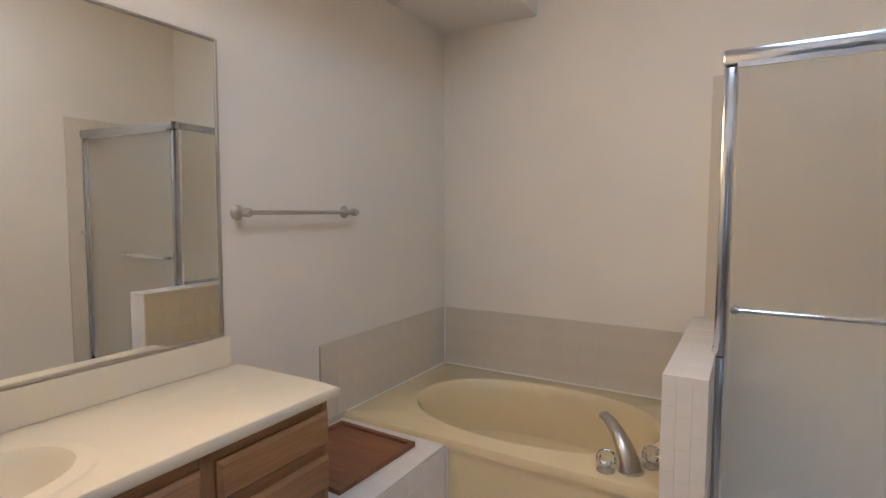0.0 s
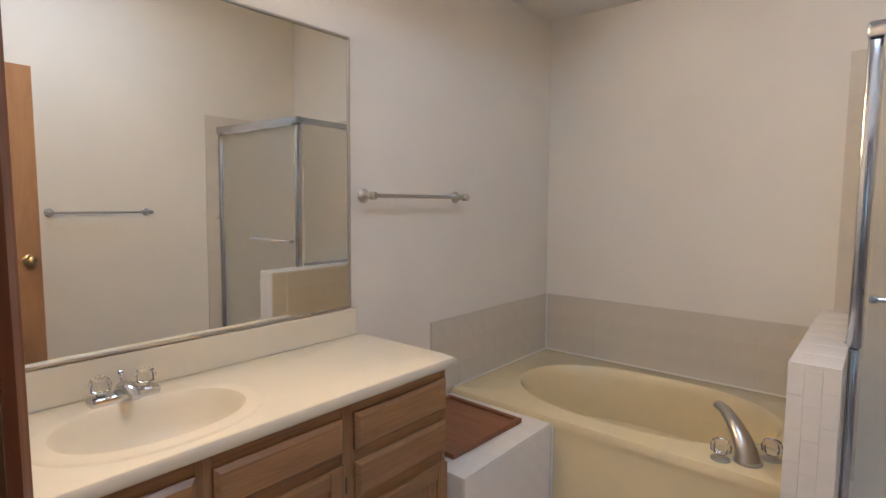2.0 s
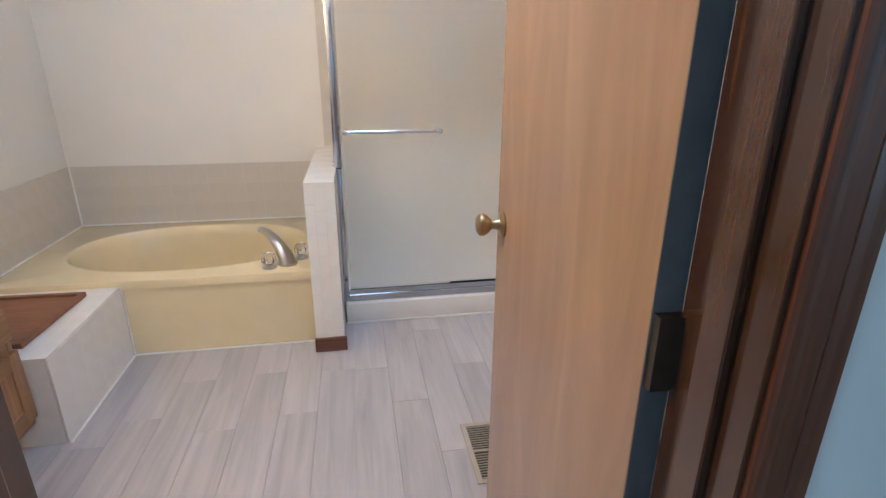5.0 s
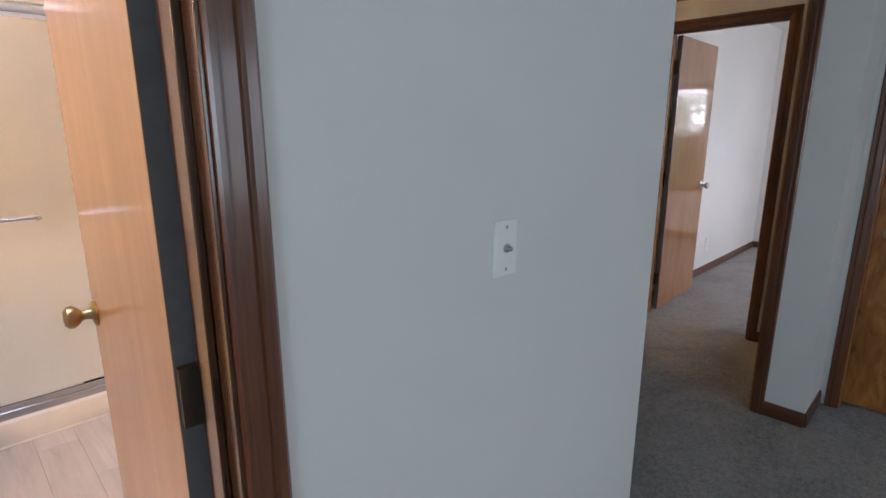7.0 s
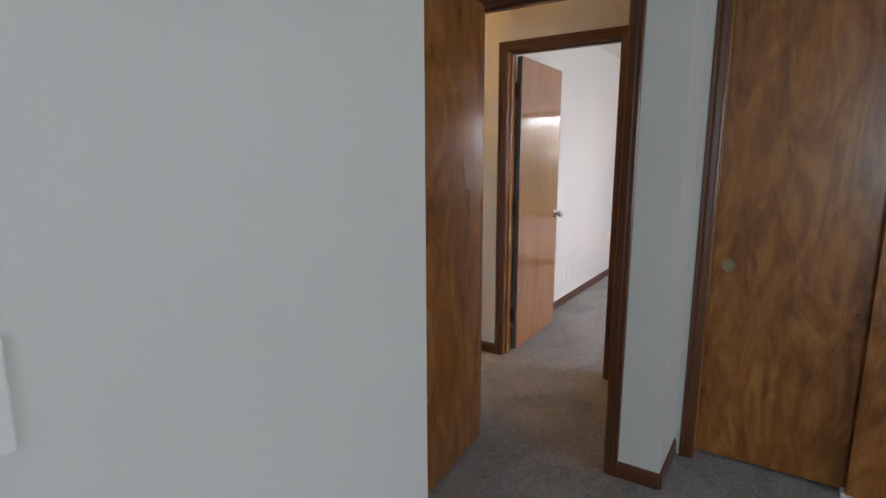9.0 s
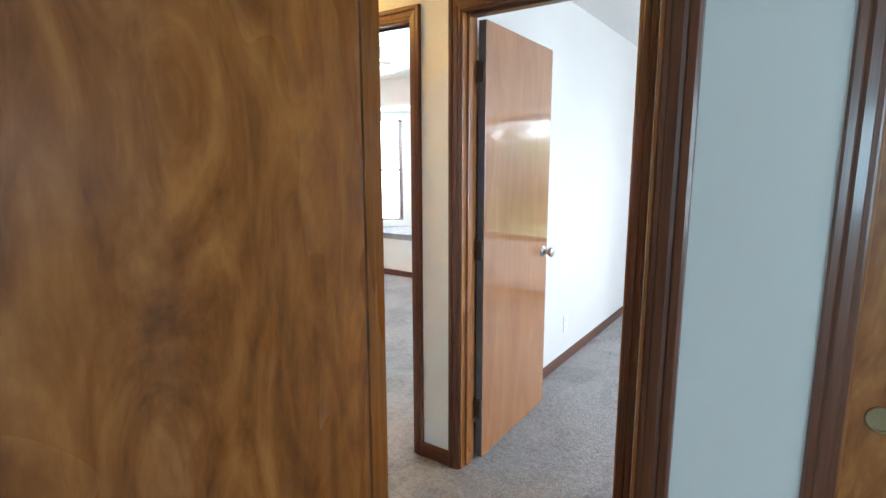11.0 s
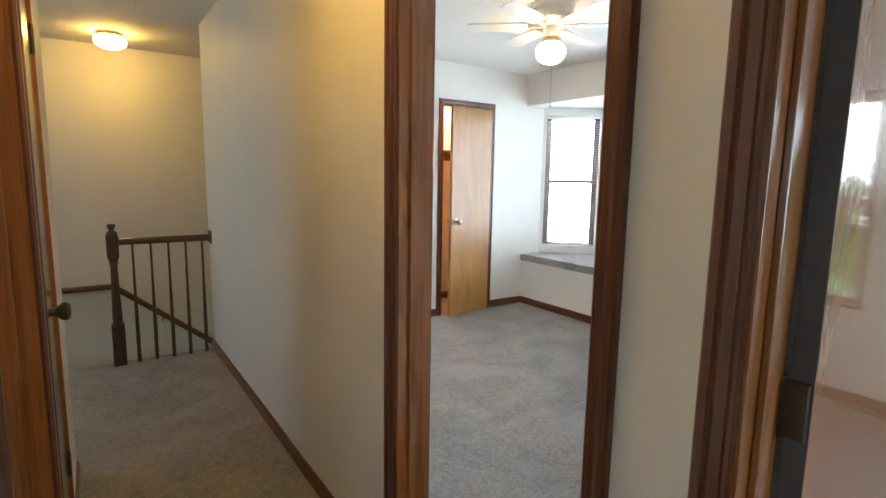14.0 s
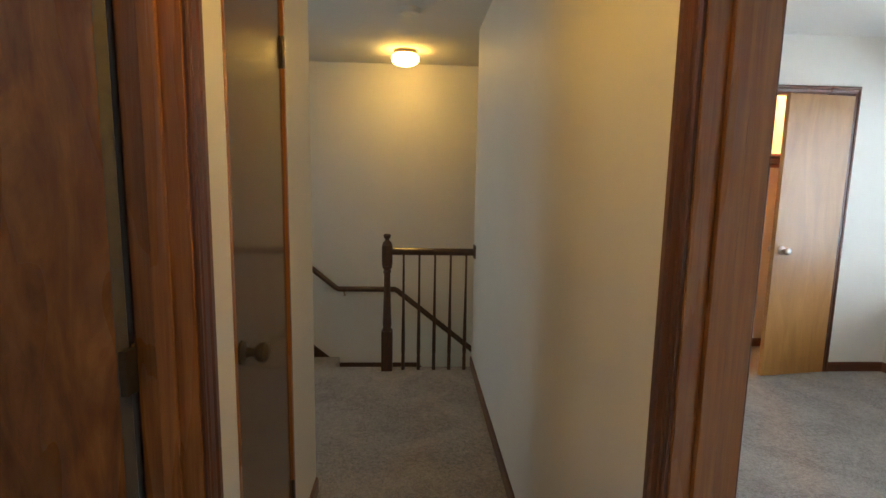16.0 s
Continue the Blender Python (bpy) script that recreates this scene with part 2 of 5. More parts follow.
LAMPGLASS = glow("lit_opal_glass", (1.0, 0.82, 0.52), 9.0)
HALLGLASS = glow("lit_warm_glass", (1.0, 0.60, 0.12), 24.0)
HALLGLASS_B = glow("lit_warm_glass_brighter", (1.0, 0.60, 0.12), 29.0)
PLATE = plain("ivory_plate", (0.90, 0.885, 0.84), 0.3, 0, 0.02, 20)
FANGLASS = glow("lit_fan_globe", (1.0, 0.62, 0.26), 30.0)
HAZE = glow("bright_hazy_sky", (0.86, 0.94, 1.0), 6.0)
EDGE = plain("grey_door_edge", (0.13, 0.12, 0.12), 0.7, 0, 0.1, 30)
GRASS = plain("lawn", (0.10, 0.18, 0.045), 0.9, 0, 0.35, 3)
LEAF = plain("leaves", (0.09, 0.17, 0.035), 0.7, 0, 0.5, 6)
_t = LEAF.node_tree
_tr, _mx = _t.nodes.new("ShaderNodeBsdfTranslucent"), _t.nodes.new("ShaderNodeMixShader")
_tr.inputs["Color"].default_value, _mx.inputs[0].default_value = (0.16, 0.26, 0.04, 1), 0.5
_t.links.new(_t.nodes["Principled BSDF"].outputs[0], _mx.inputs[1])
_t.links.new(_tr.outputs[0], _mx.inputs[2])
_t.links.new(_mx.outputs[0], _t.nodes["Material Output"].inputs["Surface"])
BARK = plain("bark", (0.09, 0.065, 0.045), 0.9, 0, 0.3, 20)

# ---- building blocks ----
WM = {}


def thing(name, at, label, category, group="", kind=""):
    ob = new(name)
    ob.empty_display_size = 0.1
    m = at if isinstance(at, Matrix) else Matrix.Translation(at)
    ob.matrix_basis = m
    WM[ob] = m
    return tagged(ob, label, category, group, kind)


def mesh_ob(name, bm, material, smooth=None):
    bmesh.ops.recalc_face_normals(bm, faces=bm.faces)
    me = bpy.data.meshes.new(name)
    bm.to_mesh(me)
    bm.free()
    me.materials.append(material)
    if smooth:
        me.shade_smooth()
        me.set_sharp_from_angle(angle=radians(smooth))
    return new(name, me)


def part(name, bm, material, parent, label="", local=False, smooth=None):
    """Links bm as one mesh under a thing or part; local: built in the parent's own axes, else in the world's."""
    ob = mesh_ob(name, bm, material, smooth)
    ob.parent = parent
    if local:
        WM[ob] = WM[parent]
    else:
        ob.matrix_parent_inverse = WM[parent].inverted()
        WM[ob] = Matrix.Identity(4)
    return tagged(ob, label)


def struct(name, bm, material, label, category):
    ob = mesh_ob(name, bm, material)
    WM[ob] = Matrix.Identity(4)
    return tagged(ob, label, category, "", "structure")


def box(x0, y0, z0, x1, y1, z1, bev=0.0, bm=None):
    bm = bm or bmesh.new()
    r = bmesh.ops.create_cube(bm, size=1.0)
    for v in r["verts"]:
        v.co = Vector(((x0 + x1) / 2 + v.co.x * (x1 - x0), (y0 + y1) / 2 + v.co.y * (y1 - y0), (z0 + z1) / 2 + v.co.z * (z1 - z0)))
    if bev:
        es = list({e for v in r["verts"] for e in v.link_edges})
        bmesh.ops.bevel(bm, geom=es, offset=bev, segments=2, affect="EDGES", profile=0.5)
    return bm


def lathe(profile, m=None, segs=28, bm=None):
    """Turns (radius, height) pairs round z, then moves by m."""
    bm = bm or bmesh.new()
    m = m or Matrix.Identity(4)
    rings = []
    for r, h in profile:
        if r < 1e-5:
            rings.append([bm.verts.new(m @ Vector((0, 0, h)))])
        else:
            rings.append([bm.verts.new(m @ Vector((r * math.cos(2 * math.pi * k / segs), r * math.sin(2 * math.pi * k / segs), h))) for k in range(segs)])
    for a, b in zip(rings, rings[1:]):
        for k in range(segs):
            j = (k + 1) % segs
            if len(a) == 1 and len(b) > 1:
                bm.faces.new((a[0], b[k], b[j]))
            elif len(b) == 1 and len(a) > 1:
                bm.faces.new((a[k], b[0], a[j]))
            elif len(a) > 1:
                bm.faces.new((a[k], b[k], b[j], a[j]))
    for ring, flip in ((rings[0], True), (rings[-1], False)):
        if len(ring) > 1:
            bm.faces.new(ring[::-1] if flip else ring)
    return bm


def rod(a, b, r, segs=16, bm=None):
    a, b = Vector(a), Vector(b)
    q = (b - a).to_track_quat("Z", "Y").to_matrix().to_4x4()
    return lathe([(r, 0), (r, (b - a).length)], Matrix.Translation(a) @ q, segs, bm)


def tube(points, radii, segs=14, squash=1.0, bm=None):
    """A bent pipe through points with a radius at each; squash flattens it across its side."""
    bm = bm or bmesh.new()
    pts, rings = [Vector(p) for p in points], []
    for i, p in enumerate(pts):
        d = (pts[min(i + 1, len(pts) - 1)] - pts[max(i - 1, 0)]).normalized()
        side = d.cross(Vector((0, 0, 1)))
        side = side.normalized() if side.length > 1e-4 else Vector((1, 0, 0))
        up = side.cross(d).normalized()
        r = radii[i] if isinstance(radii, (list, tuple)) else radii
        rings.append([bm.verts.new(p + side * (r * math.cos(2 * math.pi * k / segs)) + up * (r * squash * math.sin(2 * math.pi * k / segs))) for k in range(segs)])
    for a, b in zip(rings, rings[1:]):
        for k in range(segs):
            bm.faces.new((a[k], a[(k + 1) % segs], b[(k + 1) % segs], b[k]))
    bm.faces.new(rings[0][::-1])
    bm.faces.new(rings[-1])
    return bm


def prism(outline, z0, z1, m=None, bm=None):
    """A flat outline of (x, y) raised from z0 to z1, then moved by m."""
    bm = bm or bmesh.new()
    m = m or Matrix.Identity(4)
    lo, hi = [bm.verts.new(m @ Vector((x, y, z0))) for x, y in outline], [bm.verts.new(m @ Vector((x, y, z1))) for x, y in outline]
    n = len(outline)
    bm.faces.new(lo[::-1])
    bm.faces.new(hi)
    for k in range(n):
        bm.faces.new((lo[k], lo[(k + 1) % n], hi[(k + 1) % n], hi[k]))
    return bm


def wall(name, axis, c0, c1, a0, a1, material, label, holes=(), z0=0.0, z1=2.44):
    """A wall slab: axis 'x' is thick in x from c0 to c1 and runs in y from a0 to a1. holes: (a, b, z_low, z_high), in order."""
    bm = bmesh.new()

    def slab(p, q, lo, hi):
        if q - p > 1e-4 and hi - lo > 1e-4:
            box(*((c0, p, lo, c1, q, hi) if axis == "x" else (p, c0, lo, q, c1, hi)), bm=bm)
    at = a0
    for p, q, lo, hi in holes:
        slab(at, p, z0, z1)
        slab(p, q, z0, lo)
        slab(p, q, hi, z1)
        at = q
    slab(at, a1, z0, z1)
    return struct(name, bm, material, label, "wall")


PROFILE = [(0.0, 0.0), (0.0, 0.007), (0.004, 0.010), (0.011, 0.010), (0.014, 0.013), (0.030, 0.015), (0.036, 0.012), (0.040, 0.017), (0.052, 0.018), (0.057, 0.013), (0.057, 0.0)]


def casing(axis, face, out, a0, a1, top, foot=0.0, reveal=0.006):
    """A moulded casing swept up, across and down round an opening, on the wall face, standing out by the sign of out."""
    bm = bmesh.new()
    rings = []
    for corner in range(4):
        ring = []
        for u, v in PROFILE:
            u = u + reveal
            a = a0 - u if corner < 2 else a1 + u
            z = foot if corner in (0, 3) else top + u
            f = face + out * v
            ring.append(bm.verts.new((f, a, z) if axis == "x" else (a, f, z)))
        rings.append(ring)
    n = len(PROFILE)
    for r, s in zip(rings, rings[1:]):
        for k in range(n):
            bm.faces.new((r[k], r[(k + 1) % n], s[(k + 1) % n], s[k]))
    bm.faces.new(rings[0])
    bm.faces.new(rings[3][::-1])
    return bm


def door_frame(axis, c0, c1, a0, a1, top, label, stop_at=None, sides=(True, True), jamb_wood=None):
    """Jambs, head, stops and casings of a doorway through the wall from c0 to c1; the clear opening is a0 to a1."""
    t, jw = 0.019, jamb_wood or JAMBW
    mid = ((c0 + c1) / 2, (a0 + a1) / 2, 0) if axis == "x" else ((a0 + a1) / 2, (c0 + c1) / 2, 0)
    f = thing("door_frame", mid, label, "door frame", "", "structure")

    def b(p, q, r, s, lo, hi, bev=0.001):
        return box(*((p, r, lo, q, s, hi) if axis == "x" else (r, p, lo, s, q, hi)), bev)
    part("jamb", b(c0 - 0.001, c1 + 0.001, a0 - t, a0, 0, top + t), jw, f)
    part("jamb", b(c0 - 0.001, c1 + 0.001, a1, a1 + t, 0, top + t), jw, f)
    part("head_jamb", b(c0 - 0.001, c1 + 0.001, a0, a1, top, top + t), TRIMY if axis == "x" else TRIMX, f)
    if stop_at is not None:
        s0, s1 = stop_at
        part("door_stop", b(s0, s1, a0, a0 + 0.011, 0, top, 0.002), jw, f)
        part("door_stop", b(s0, s1, a1 - 0.011, a1, 0, top, 0.002), jw, f)
        part("door_stop", b(s0, s1, a0 + 0.011, a1 - 0.011, top - 0.011, top, 0.002), TRIMY if axis == "x" else TRIMX, f)
    if sides[0]:
        part("casing", casing(axis, c0, -1, a0, a1, top), TRIMW, f)
    if sides[1]:
        part("casing", casing(axis, c1, 1, a0, a1, top), TRIMW, f)
    return f


KNOB = [(0.0, 0.0), (0.031, 0.0), (0.032, 0.004), (0.028, 0.008), (0.014, 0.011), (0.011, 0.022), (0.012, 0.030), (0.021, 0.038), (0.027, 0.048), (0.026, 0.058), (0.018, 0.065), (0.0, 0.067)]


def door_leaf(at, angle, width, label, metal, side=1, knob_z=0.93, hinges=(0.25, 1.02, 1.80), thick=0.035, height=2.015, both=True, wood_mat=None):
    """A flush door hinged at the point at (floor level); it runs along its own +x, turned by angle degrees; its thickness goes to side of y."""
    d = thing("door", Matrix.Translation(at) @ pose(0, 0, 0.012, 0, 0, angle), label, "door")
    y0, y1 = (0, thick) if side > 0 else (-thick, 0)
    leaf = part("leaf", box(0.003, y0, 0, width, y1, height, 0.0015), wood_mat or DOORW, d, "", True)
    part("hinge_edge", box(0.0016, y0 + 0.0005, 0.001, 0.0028, y1 - 0.0005, height - 0.001), EDGE, d, "dull grey door edge", True)
    for yy, rx in ((y1, -90), (y0, 90)):
        if both or rx == -90:
            part("knob", lathe(KNOB, pose(width - 0.06, yy, knob_z, rx)), metal, d, "round metal door knob", True, 40)
    hy = y0 if side > 0 else y1
    for z in hinges:
        h = part("hinge", box(-0.012, hy - 0.0, z - 0.045, 0.0028, (hy + 0.032 * side), z + 0.045), BRONZE, d, "dark metal butt hinge", True)
        part("hinge_pin", lathe([(0.0, -0.052), (0.005, -0.05), (0.0065, -0.045), (0.0065, 0.045), (0.005, 0.05), (0.0, 0.054)], pose(-0.003, hy - 0.005 * side, z), 10), BRONZE, h, "", True, 40)
    return d


def baseboard(x0, y0, x1, y1, out, label="stained wooden baseboard along the wall"):
    """A skirting strip on a wall face from one point to the other, standing out along the vector out."""
    h, t = 0.072, 0.011
    d = Vector((x1 - x0, y1 - y0, 0))
    o = Vector((*out, 0))
    bm = bmesh.new()
    rings = []
    for base in (Vector((x0, y0, 0)), Vector((x1, y1, 0))):
        rings.append([bm.verts.new(base + o * v + Vector((0, 0, z))) for v, z in ((0.0, 0.0), (t, 0.0), (t, h - 0.02), (t * 0.75, h - 0.008), (t * 0.35, h), (0.0, h))])
    for k in range(6):
        bm.faces.new((rings[0][k], rings[0][(k + 1) % 6], rings[1][(k + 1) % 6], rings[1][k]))
    bm.faces.new(rings[0][::-1])
    bm.faces.new(rings[1])
    return struct("baseboard", bm, TRIMX if abs(d.x) > abs(d.y) else TRIMY, label, "baseboard")

# ---- large structure ----
# bathroom
wall("wall_bath_west", "x", -1.333, -1.218, 0.025, 3.173, WALL_BATH, "cream painted wall behind the vanity mirror")
wall("wall_bath_north", "y", 3.058, 3.173, -1.218, 1.46, WALL_BATH, "cream painted wall behind the bathtub", (), 0.0, 3.0)
wall("wall_bath_east", "x", 1.46, 1.575, 0.14, 3.173, WALL_BATH, "cream painted wall with a towel bar and the shower", (), 0.0, 3.0)
wall("wall_bath_south", "y", 0.025, 0.14, -2.6, 2.0, WALL, "off-white painted wall between bedroom and bathroom", [(0.114, 0.799, 0, 2.054)])
# bedroom and its door alcove
wall("wall_alcove_west", "x", 1.885, 2.0, 0.14, 1.015, WALL, "off-white painted side of the door alcove")
wall("wall_alcove_north", "y", 0.90, 1.015, 2.0, 3.345, WALL, "off-white painted back of the door alcove")
wall("wall_bedroom_south", "y", -4.315, -4.2, -2.6, 3.795, WALL, "off-white painted bedroom wall with a window", [(1.2, 3.0, 0.75, 2.05)])
wall("wall_bedroom_west", "x", -2.715, -2.6, -4.315, 0.14, WALL, "off-white painted bedroom wall with a window", [(-3.05, -1.65, 0.85, 2.05)])
wall("wall_closet", "x", 3.68, 3.795, -4.2, -0.21, WALL, "off-white painted wall round the sliding closet", [(-1.559, -0.281, 0, 2.064)])
wall("wall_closet_back", "x", 4.33, 4.40, -4.2, -0.21, WALL, "plain back of the closet")
wall("wall_hall_south", "y", -0.21, -0.10, 3.46, 4.33, WALL, "off-white painted end of the hall")
# hall
wall("wall_hall_west", "x", 3.345, 3.46, -0.21, 3.42, WALL, "off-white painted hall wall with three doors", [(0.004, 0.732, 0, 2.054), (1.536, 2.264, 0, 2.054), (2.456, 3.029, 0, 2.054)])
wall("wall_hall_east", "x", 4.33, 4.445, -0.21, 5.0, WALL, "cream painted hall wall with two bedroom doors", [(0.299, 1.041, 0, 2.054), (1.281, 2.037, 0, 2.054)])
wall("wall_hall_jog", "y", 3.305, 3.42, 2.0, 3.345, WALL, "off-white painted corner of the hall")
wall("wall_hall_far_west", "x", 1.885, 2.0, 3.305, 6.32, WALL, "off-white painted wall with a stair window", [(3.85, 4.6, 0.85, 2.0)])
wall("wall_stair_north", "y", 6.2, 6.315, 2.0, 6.2, WALL, "cream painted wall behind the stairs", (), -2.8)
wall("wall_stair_east", "x", 6.085, 6.2, 4.94, 6.2, WALL, "plain wall at the foot of the stairs", (), -2.8)
wall("wall_stair_south", "y", 4.86, 4.93, 4.445, 6.085, WALL, "plain wall beside the stairs", (), -2.8, -0.30)
# second bathroom, linen cupboard
wall("wall_bath_two_west", "x", 1.885, 2.0, 1.015, 3.305, WALL, "plain wall of the second bathroom")
wall("wall_linen_side", "y", 2.33, 2.39, 2.0, 3.345, WALL, "plain wall beside the linen cupboard")
# room with the bay window
wall("wall_bay_room_north", "y", 4.86, 4.93, 4.445, 7.595, WALL, "off-white painted wall with a closet door", [(6.401, 6.993, 0, 2.054)])
wall("wall_rooms_divide", "y", 1.136, 1.25, 4.445, 7.605, WALL, "off-white painted wall between the two bedrooms")
wall("wall_bay_room_east", "x", 7.48, 7.595, 1.25, 4.86, WALL, "off-white painted wall round the bay window", [(2.45, 4.86, 0.0, 2.12)])
wall("wall_under_seat", "x", 7.482, 7.55, 2.45, 4.859, WALL, "off-white panel under the window seat", (), 0.0, 0.475)
wall("wall_walkin_back", "y", 5.45, 5.52, 6.2, 7.595, WALL, "plain back of the closet")
wall("wall_walkin_east", "x", 7.53, 7.595, 4.93, 5.45, WALL, "plain side of the closet")
# corner bedroom
wall("wall_corner_room_east", "x", 7.49, 7.605, -2.7, 1.136, WALL, "off-white painted bedroom wall with a window", [(-0.68, 0.27, 0.60, 1.92)])
wall("wall_corner_room_south", "y", -2.8, -2.685, 4.40, 7.605, WALL, "off-white painted bedroom wall with a window", [(5.1, 6.4, 0.75, 2.05)])
wall("wall_corner_room_west", "x", 4.40, 4.445, -2.685, -0.21, WALL, "off-white painted bedroom wall")

# bay walls, turned 45 degrees at the sides
BAYH = (0.0, 2.44)


def bay_panel(name, p, q, hole, label):
    """An upright panel from p to q, 0.11 thick to its right, with one hole (from, to, low, high) along it."""
    d = Vector((q[0] - p[0], q[1] - p[1], 0))
    m = Matrix.Translation((*p, 0)) @ Matrix.Rotation(math.atan2(d.y, d.x), 4, "Z") @ Matrix.Diagonal((1, -1, 1, 1))
    bm, n = bmesh.new(), d.length
    if hole:
        a, b, lo, hi = hole
        for x0, x1, z0, z1 in ((0, a, 0, 2.44), (b, n, 0, 2.44), (a, b, 0, lo), (a, b, hi, 2.44)):
            box(x0, 0, z0, x1, 0.11, z1, bm=bm)
    else:
        box(0, 0, 0, n, 0.11, 2.44, bm=bm)
    bmesh.ops.transform(bm, matrix=m, verts=bm.verts)
    return struct(name, bm, WALL, label, "wall"), m


bay_panel("wall_bay_north_return", (7.73, 4.86), (7.595, 4.86), None, "off-white painted bay wall")
_, BAY1 = bay_panel("wall_bay_angled_north", (8.23, 4.36), (7.73, 4.86), (0.09, 0.684, 0.60, 2.06), "off-white angled bay wall with a window")
_, BAY2 = bay_panel("wall_bay_front", (8.23, 2.95), (8.23, 4.36), (0.18, 1.19, 0.60, 2.06), "off-white bay wall with a window")
_, BAY3 = bay_panel("wall_bay_angled_south", (7.73, 2.45), (8.23, 2.95), (0.023, 0.617, 0.60, 2.06), "off-white angled bay wall with a window")
bay_panel("wall_bay_south_return", (7.596, 2.45), (7.73, 2.45), None, "off-white painted bay wall")
BAYOUT = [(7.594, 2.45), (7.73, 2.45), (8.23, 2.95), (8.23, 4.36), (7.73, 4.86), (7.594, 4.86)]
struct("ceiling_bay", prism(BAYOUT, 2.12, 2.20), CEIL, "white lowered ceiling over the window seat", "ceiling")

# floors and ceilings
struct("floor_bath", box(-1.333, 0.085, -0.12, 1.575, 3.173, -0.012), UNDER, "grey-beige plank floor of the bathroom", "floor")
struct("floor_bedroom", box(-2.6, -4.2, -0.12, 3.345, 0.085, 0.0), CARPET, "grey speckled cut-pile carpet of the bedroom", "floor")
struct("floor_alcove", box(2.0, 0.085, -0.12, 3.345, 0.90, 0.0), CARPET, "grey speckled carpet in the door alcove", "floor")
struct("floor_closet", box(3.345, -4.2, -0.12, 4.33, -0.21, 0.0), CARPET, "grey speckled carpet of the closet", "floor")
struct("floor_hall", box(3.345, -0.21, -0.12, 4.445, 4.97, 0.0), CARPET, "grey-brown speckled hall carpet", "floor")
struct("floor_stair_head", box(2.0, 3.42, -0.12, 3.345, 4.97, 0.0), CARPET, "grey-brown carpet at the head of the stairs", "floor")
struct("floor_bath_two", box(2.0, 1.015, -0.12, 3.345, 3.305, -0.002), PLANK, "plain floor of the second bathroom", "floor")
struct("floor_bay_room", box(4.445, 1.19, -0.12, 7.595, 5.45, 0.0), CARPET, "grey speckled cut-pile bedroom carpet", "floor")
struct("floor_corner_room", box(4.445, -2.7, -0.12, 7.605, 1.19, 0.0), CARPET, "grey speckled cut-pile bedroom carpet", "floor")
struct("wall_bath_upper_south", box(-0.62, 0.14, 2.44, 1.46, 0.20, 3.0), WALL_BATH, "cream painted upper wall over the bathroom door", "wall")
struct("ceiling_bath_low", box(-1.218, 0.14, 2.44, -0.62, 3.058, 3.0), CEIL, "white lowered ceiling over the vanity", "ceiling")
# ceiling opening and pane, added only to go with the bathroom fill lamp
FILL_GAP = (0.14, 0.86, 0.55, 1.5)
bm = bmesh.new()
for c in ((-0.62, 0.14, FILL_GAP[0], 3.173), (FILL_GAP[1], 0.14, 1.575, 3.173), (FILL_GAP[0], 0.14, FILL_GAP[1], FILL_GAP[2]), (FILL_GAP[0], FILL_GAP[3], FILL_GAP[1], 3.173)):
    box(c[0], c[1], 3.0, c[2], c[3], 3.10, bm=bm)
struct("ceiling_bath_high", bm, CEIL, "white raised ceiling with an added opening for fill light", "ceiling")
struct("skylight_pane", box(FILL_GAP[0] - 0.04, FILL_GAP[2] - 0.04, 3.102, FILL_GAP[1] + 0.04, FILL_GAP[3] + 0.04, 3.112), PANE, "clear pane over the added ceiling opening", "skylight").visible_shadow = False
for nm, c in {"ceiling_bedroom": (-2.715, -4.315, 3.345, 0.14), "ceiling_alcove": (1.885, 0.14, 3.345, 3.42), "ceiling_hall": (3.345, -4.315, 4.445, 6.315), "ceiling_stair_head": (1.885, 3.42, 3.345, 6.315), "ceiling_stairs": (4.445, 4.93, 6.2, 6.315), "ceiling_bay_room": (4.445, 1.19, 7.595, 4.93), "ceiling_walkin": (6.2, 4.93, 7.595, 5.52), "ceiling_corner_room": (4.445, -2.8, 7.605, 1.19)}.items():
    struct(nm, box(c[0], c[1], 2.44, c[2], c[3], 2.52), CEIL, "white textured ceiling", "ceiling")

# stairs: a landing below the rail, steps up to the left and down to the right
bm = bmesh.new()
box(3.15, 4.97, -0.70, 3.90, 6.2, -0.54, 0.012, bm)
for k, z in enumerate((-0.36, -0.18)):
    box(2.90 - 0.25 * k, 4.97, z - 0.2, 3.165 - 0.25 * k, 6.2, z, 0.012, bm)
box(2.0, 4.97, -0.2, 2.665, 6.2, 0.0, 0.012, bm)
for k in range(8):
    box(3.89 + 0.25 * k, 4.97, -0.92 - 0.18 * k, 4.165 + 0.25 * k, 6.2, -0.72 - 0.18 * k, 0.012, bm)
struct("stairs", bm, CARPET, "carpeted stairs going down from the hall", "stairs")
struct("stair_fascia", box(2.0, 4.955, -0.7, 4.33, 4.969, -0.01), WALL, "plain face under the hall floor edge", "trim")

# outside
struct("ground", box(-400, -400, -3.1, 400, 400, -3.0), GRASS, "green lawn around the house", "ground")

struct("backdrop", box(70, -120, -3.0, 70.5, 120, 70), HAZE, "bright hazy sky beyond the trees", "backdrop")

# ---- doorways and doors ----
door_frame("y", 0.025, 0.14, 0.133, 0.78, 2.035, "dark reddish-brown wooden bathroom door frame", (0.06, 0.098), jamb_wood=SHADEJAMB)
door_leaf((0.7855, 0.146, 0), 86.8, 0.755, "varnished tan flush door standing open into the bathroom", BRASS, 1, 0.955, wood_mat=TANDOOR)
door_frame("x", 3.345, 3.46, 0.023, 0.713, 2.035, "dark reddish-brown wooden bedroom door frame", (3.385, 3.42))
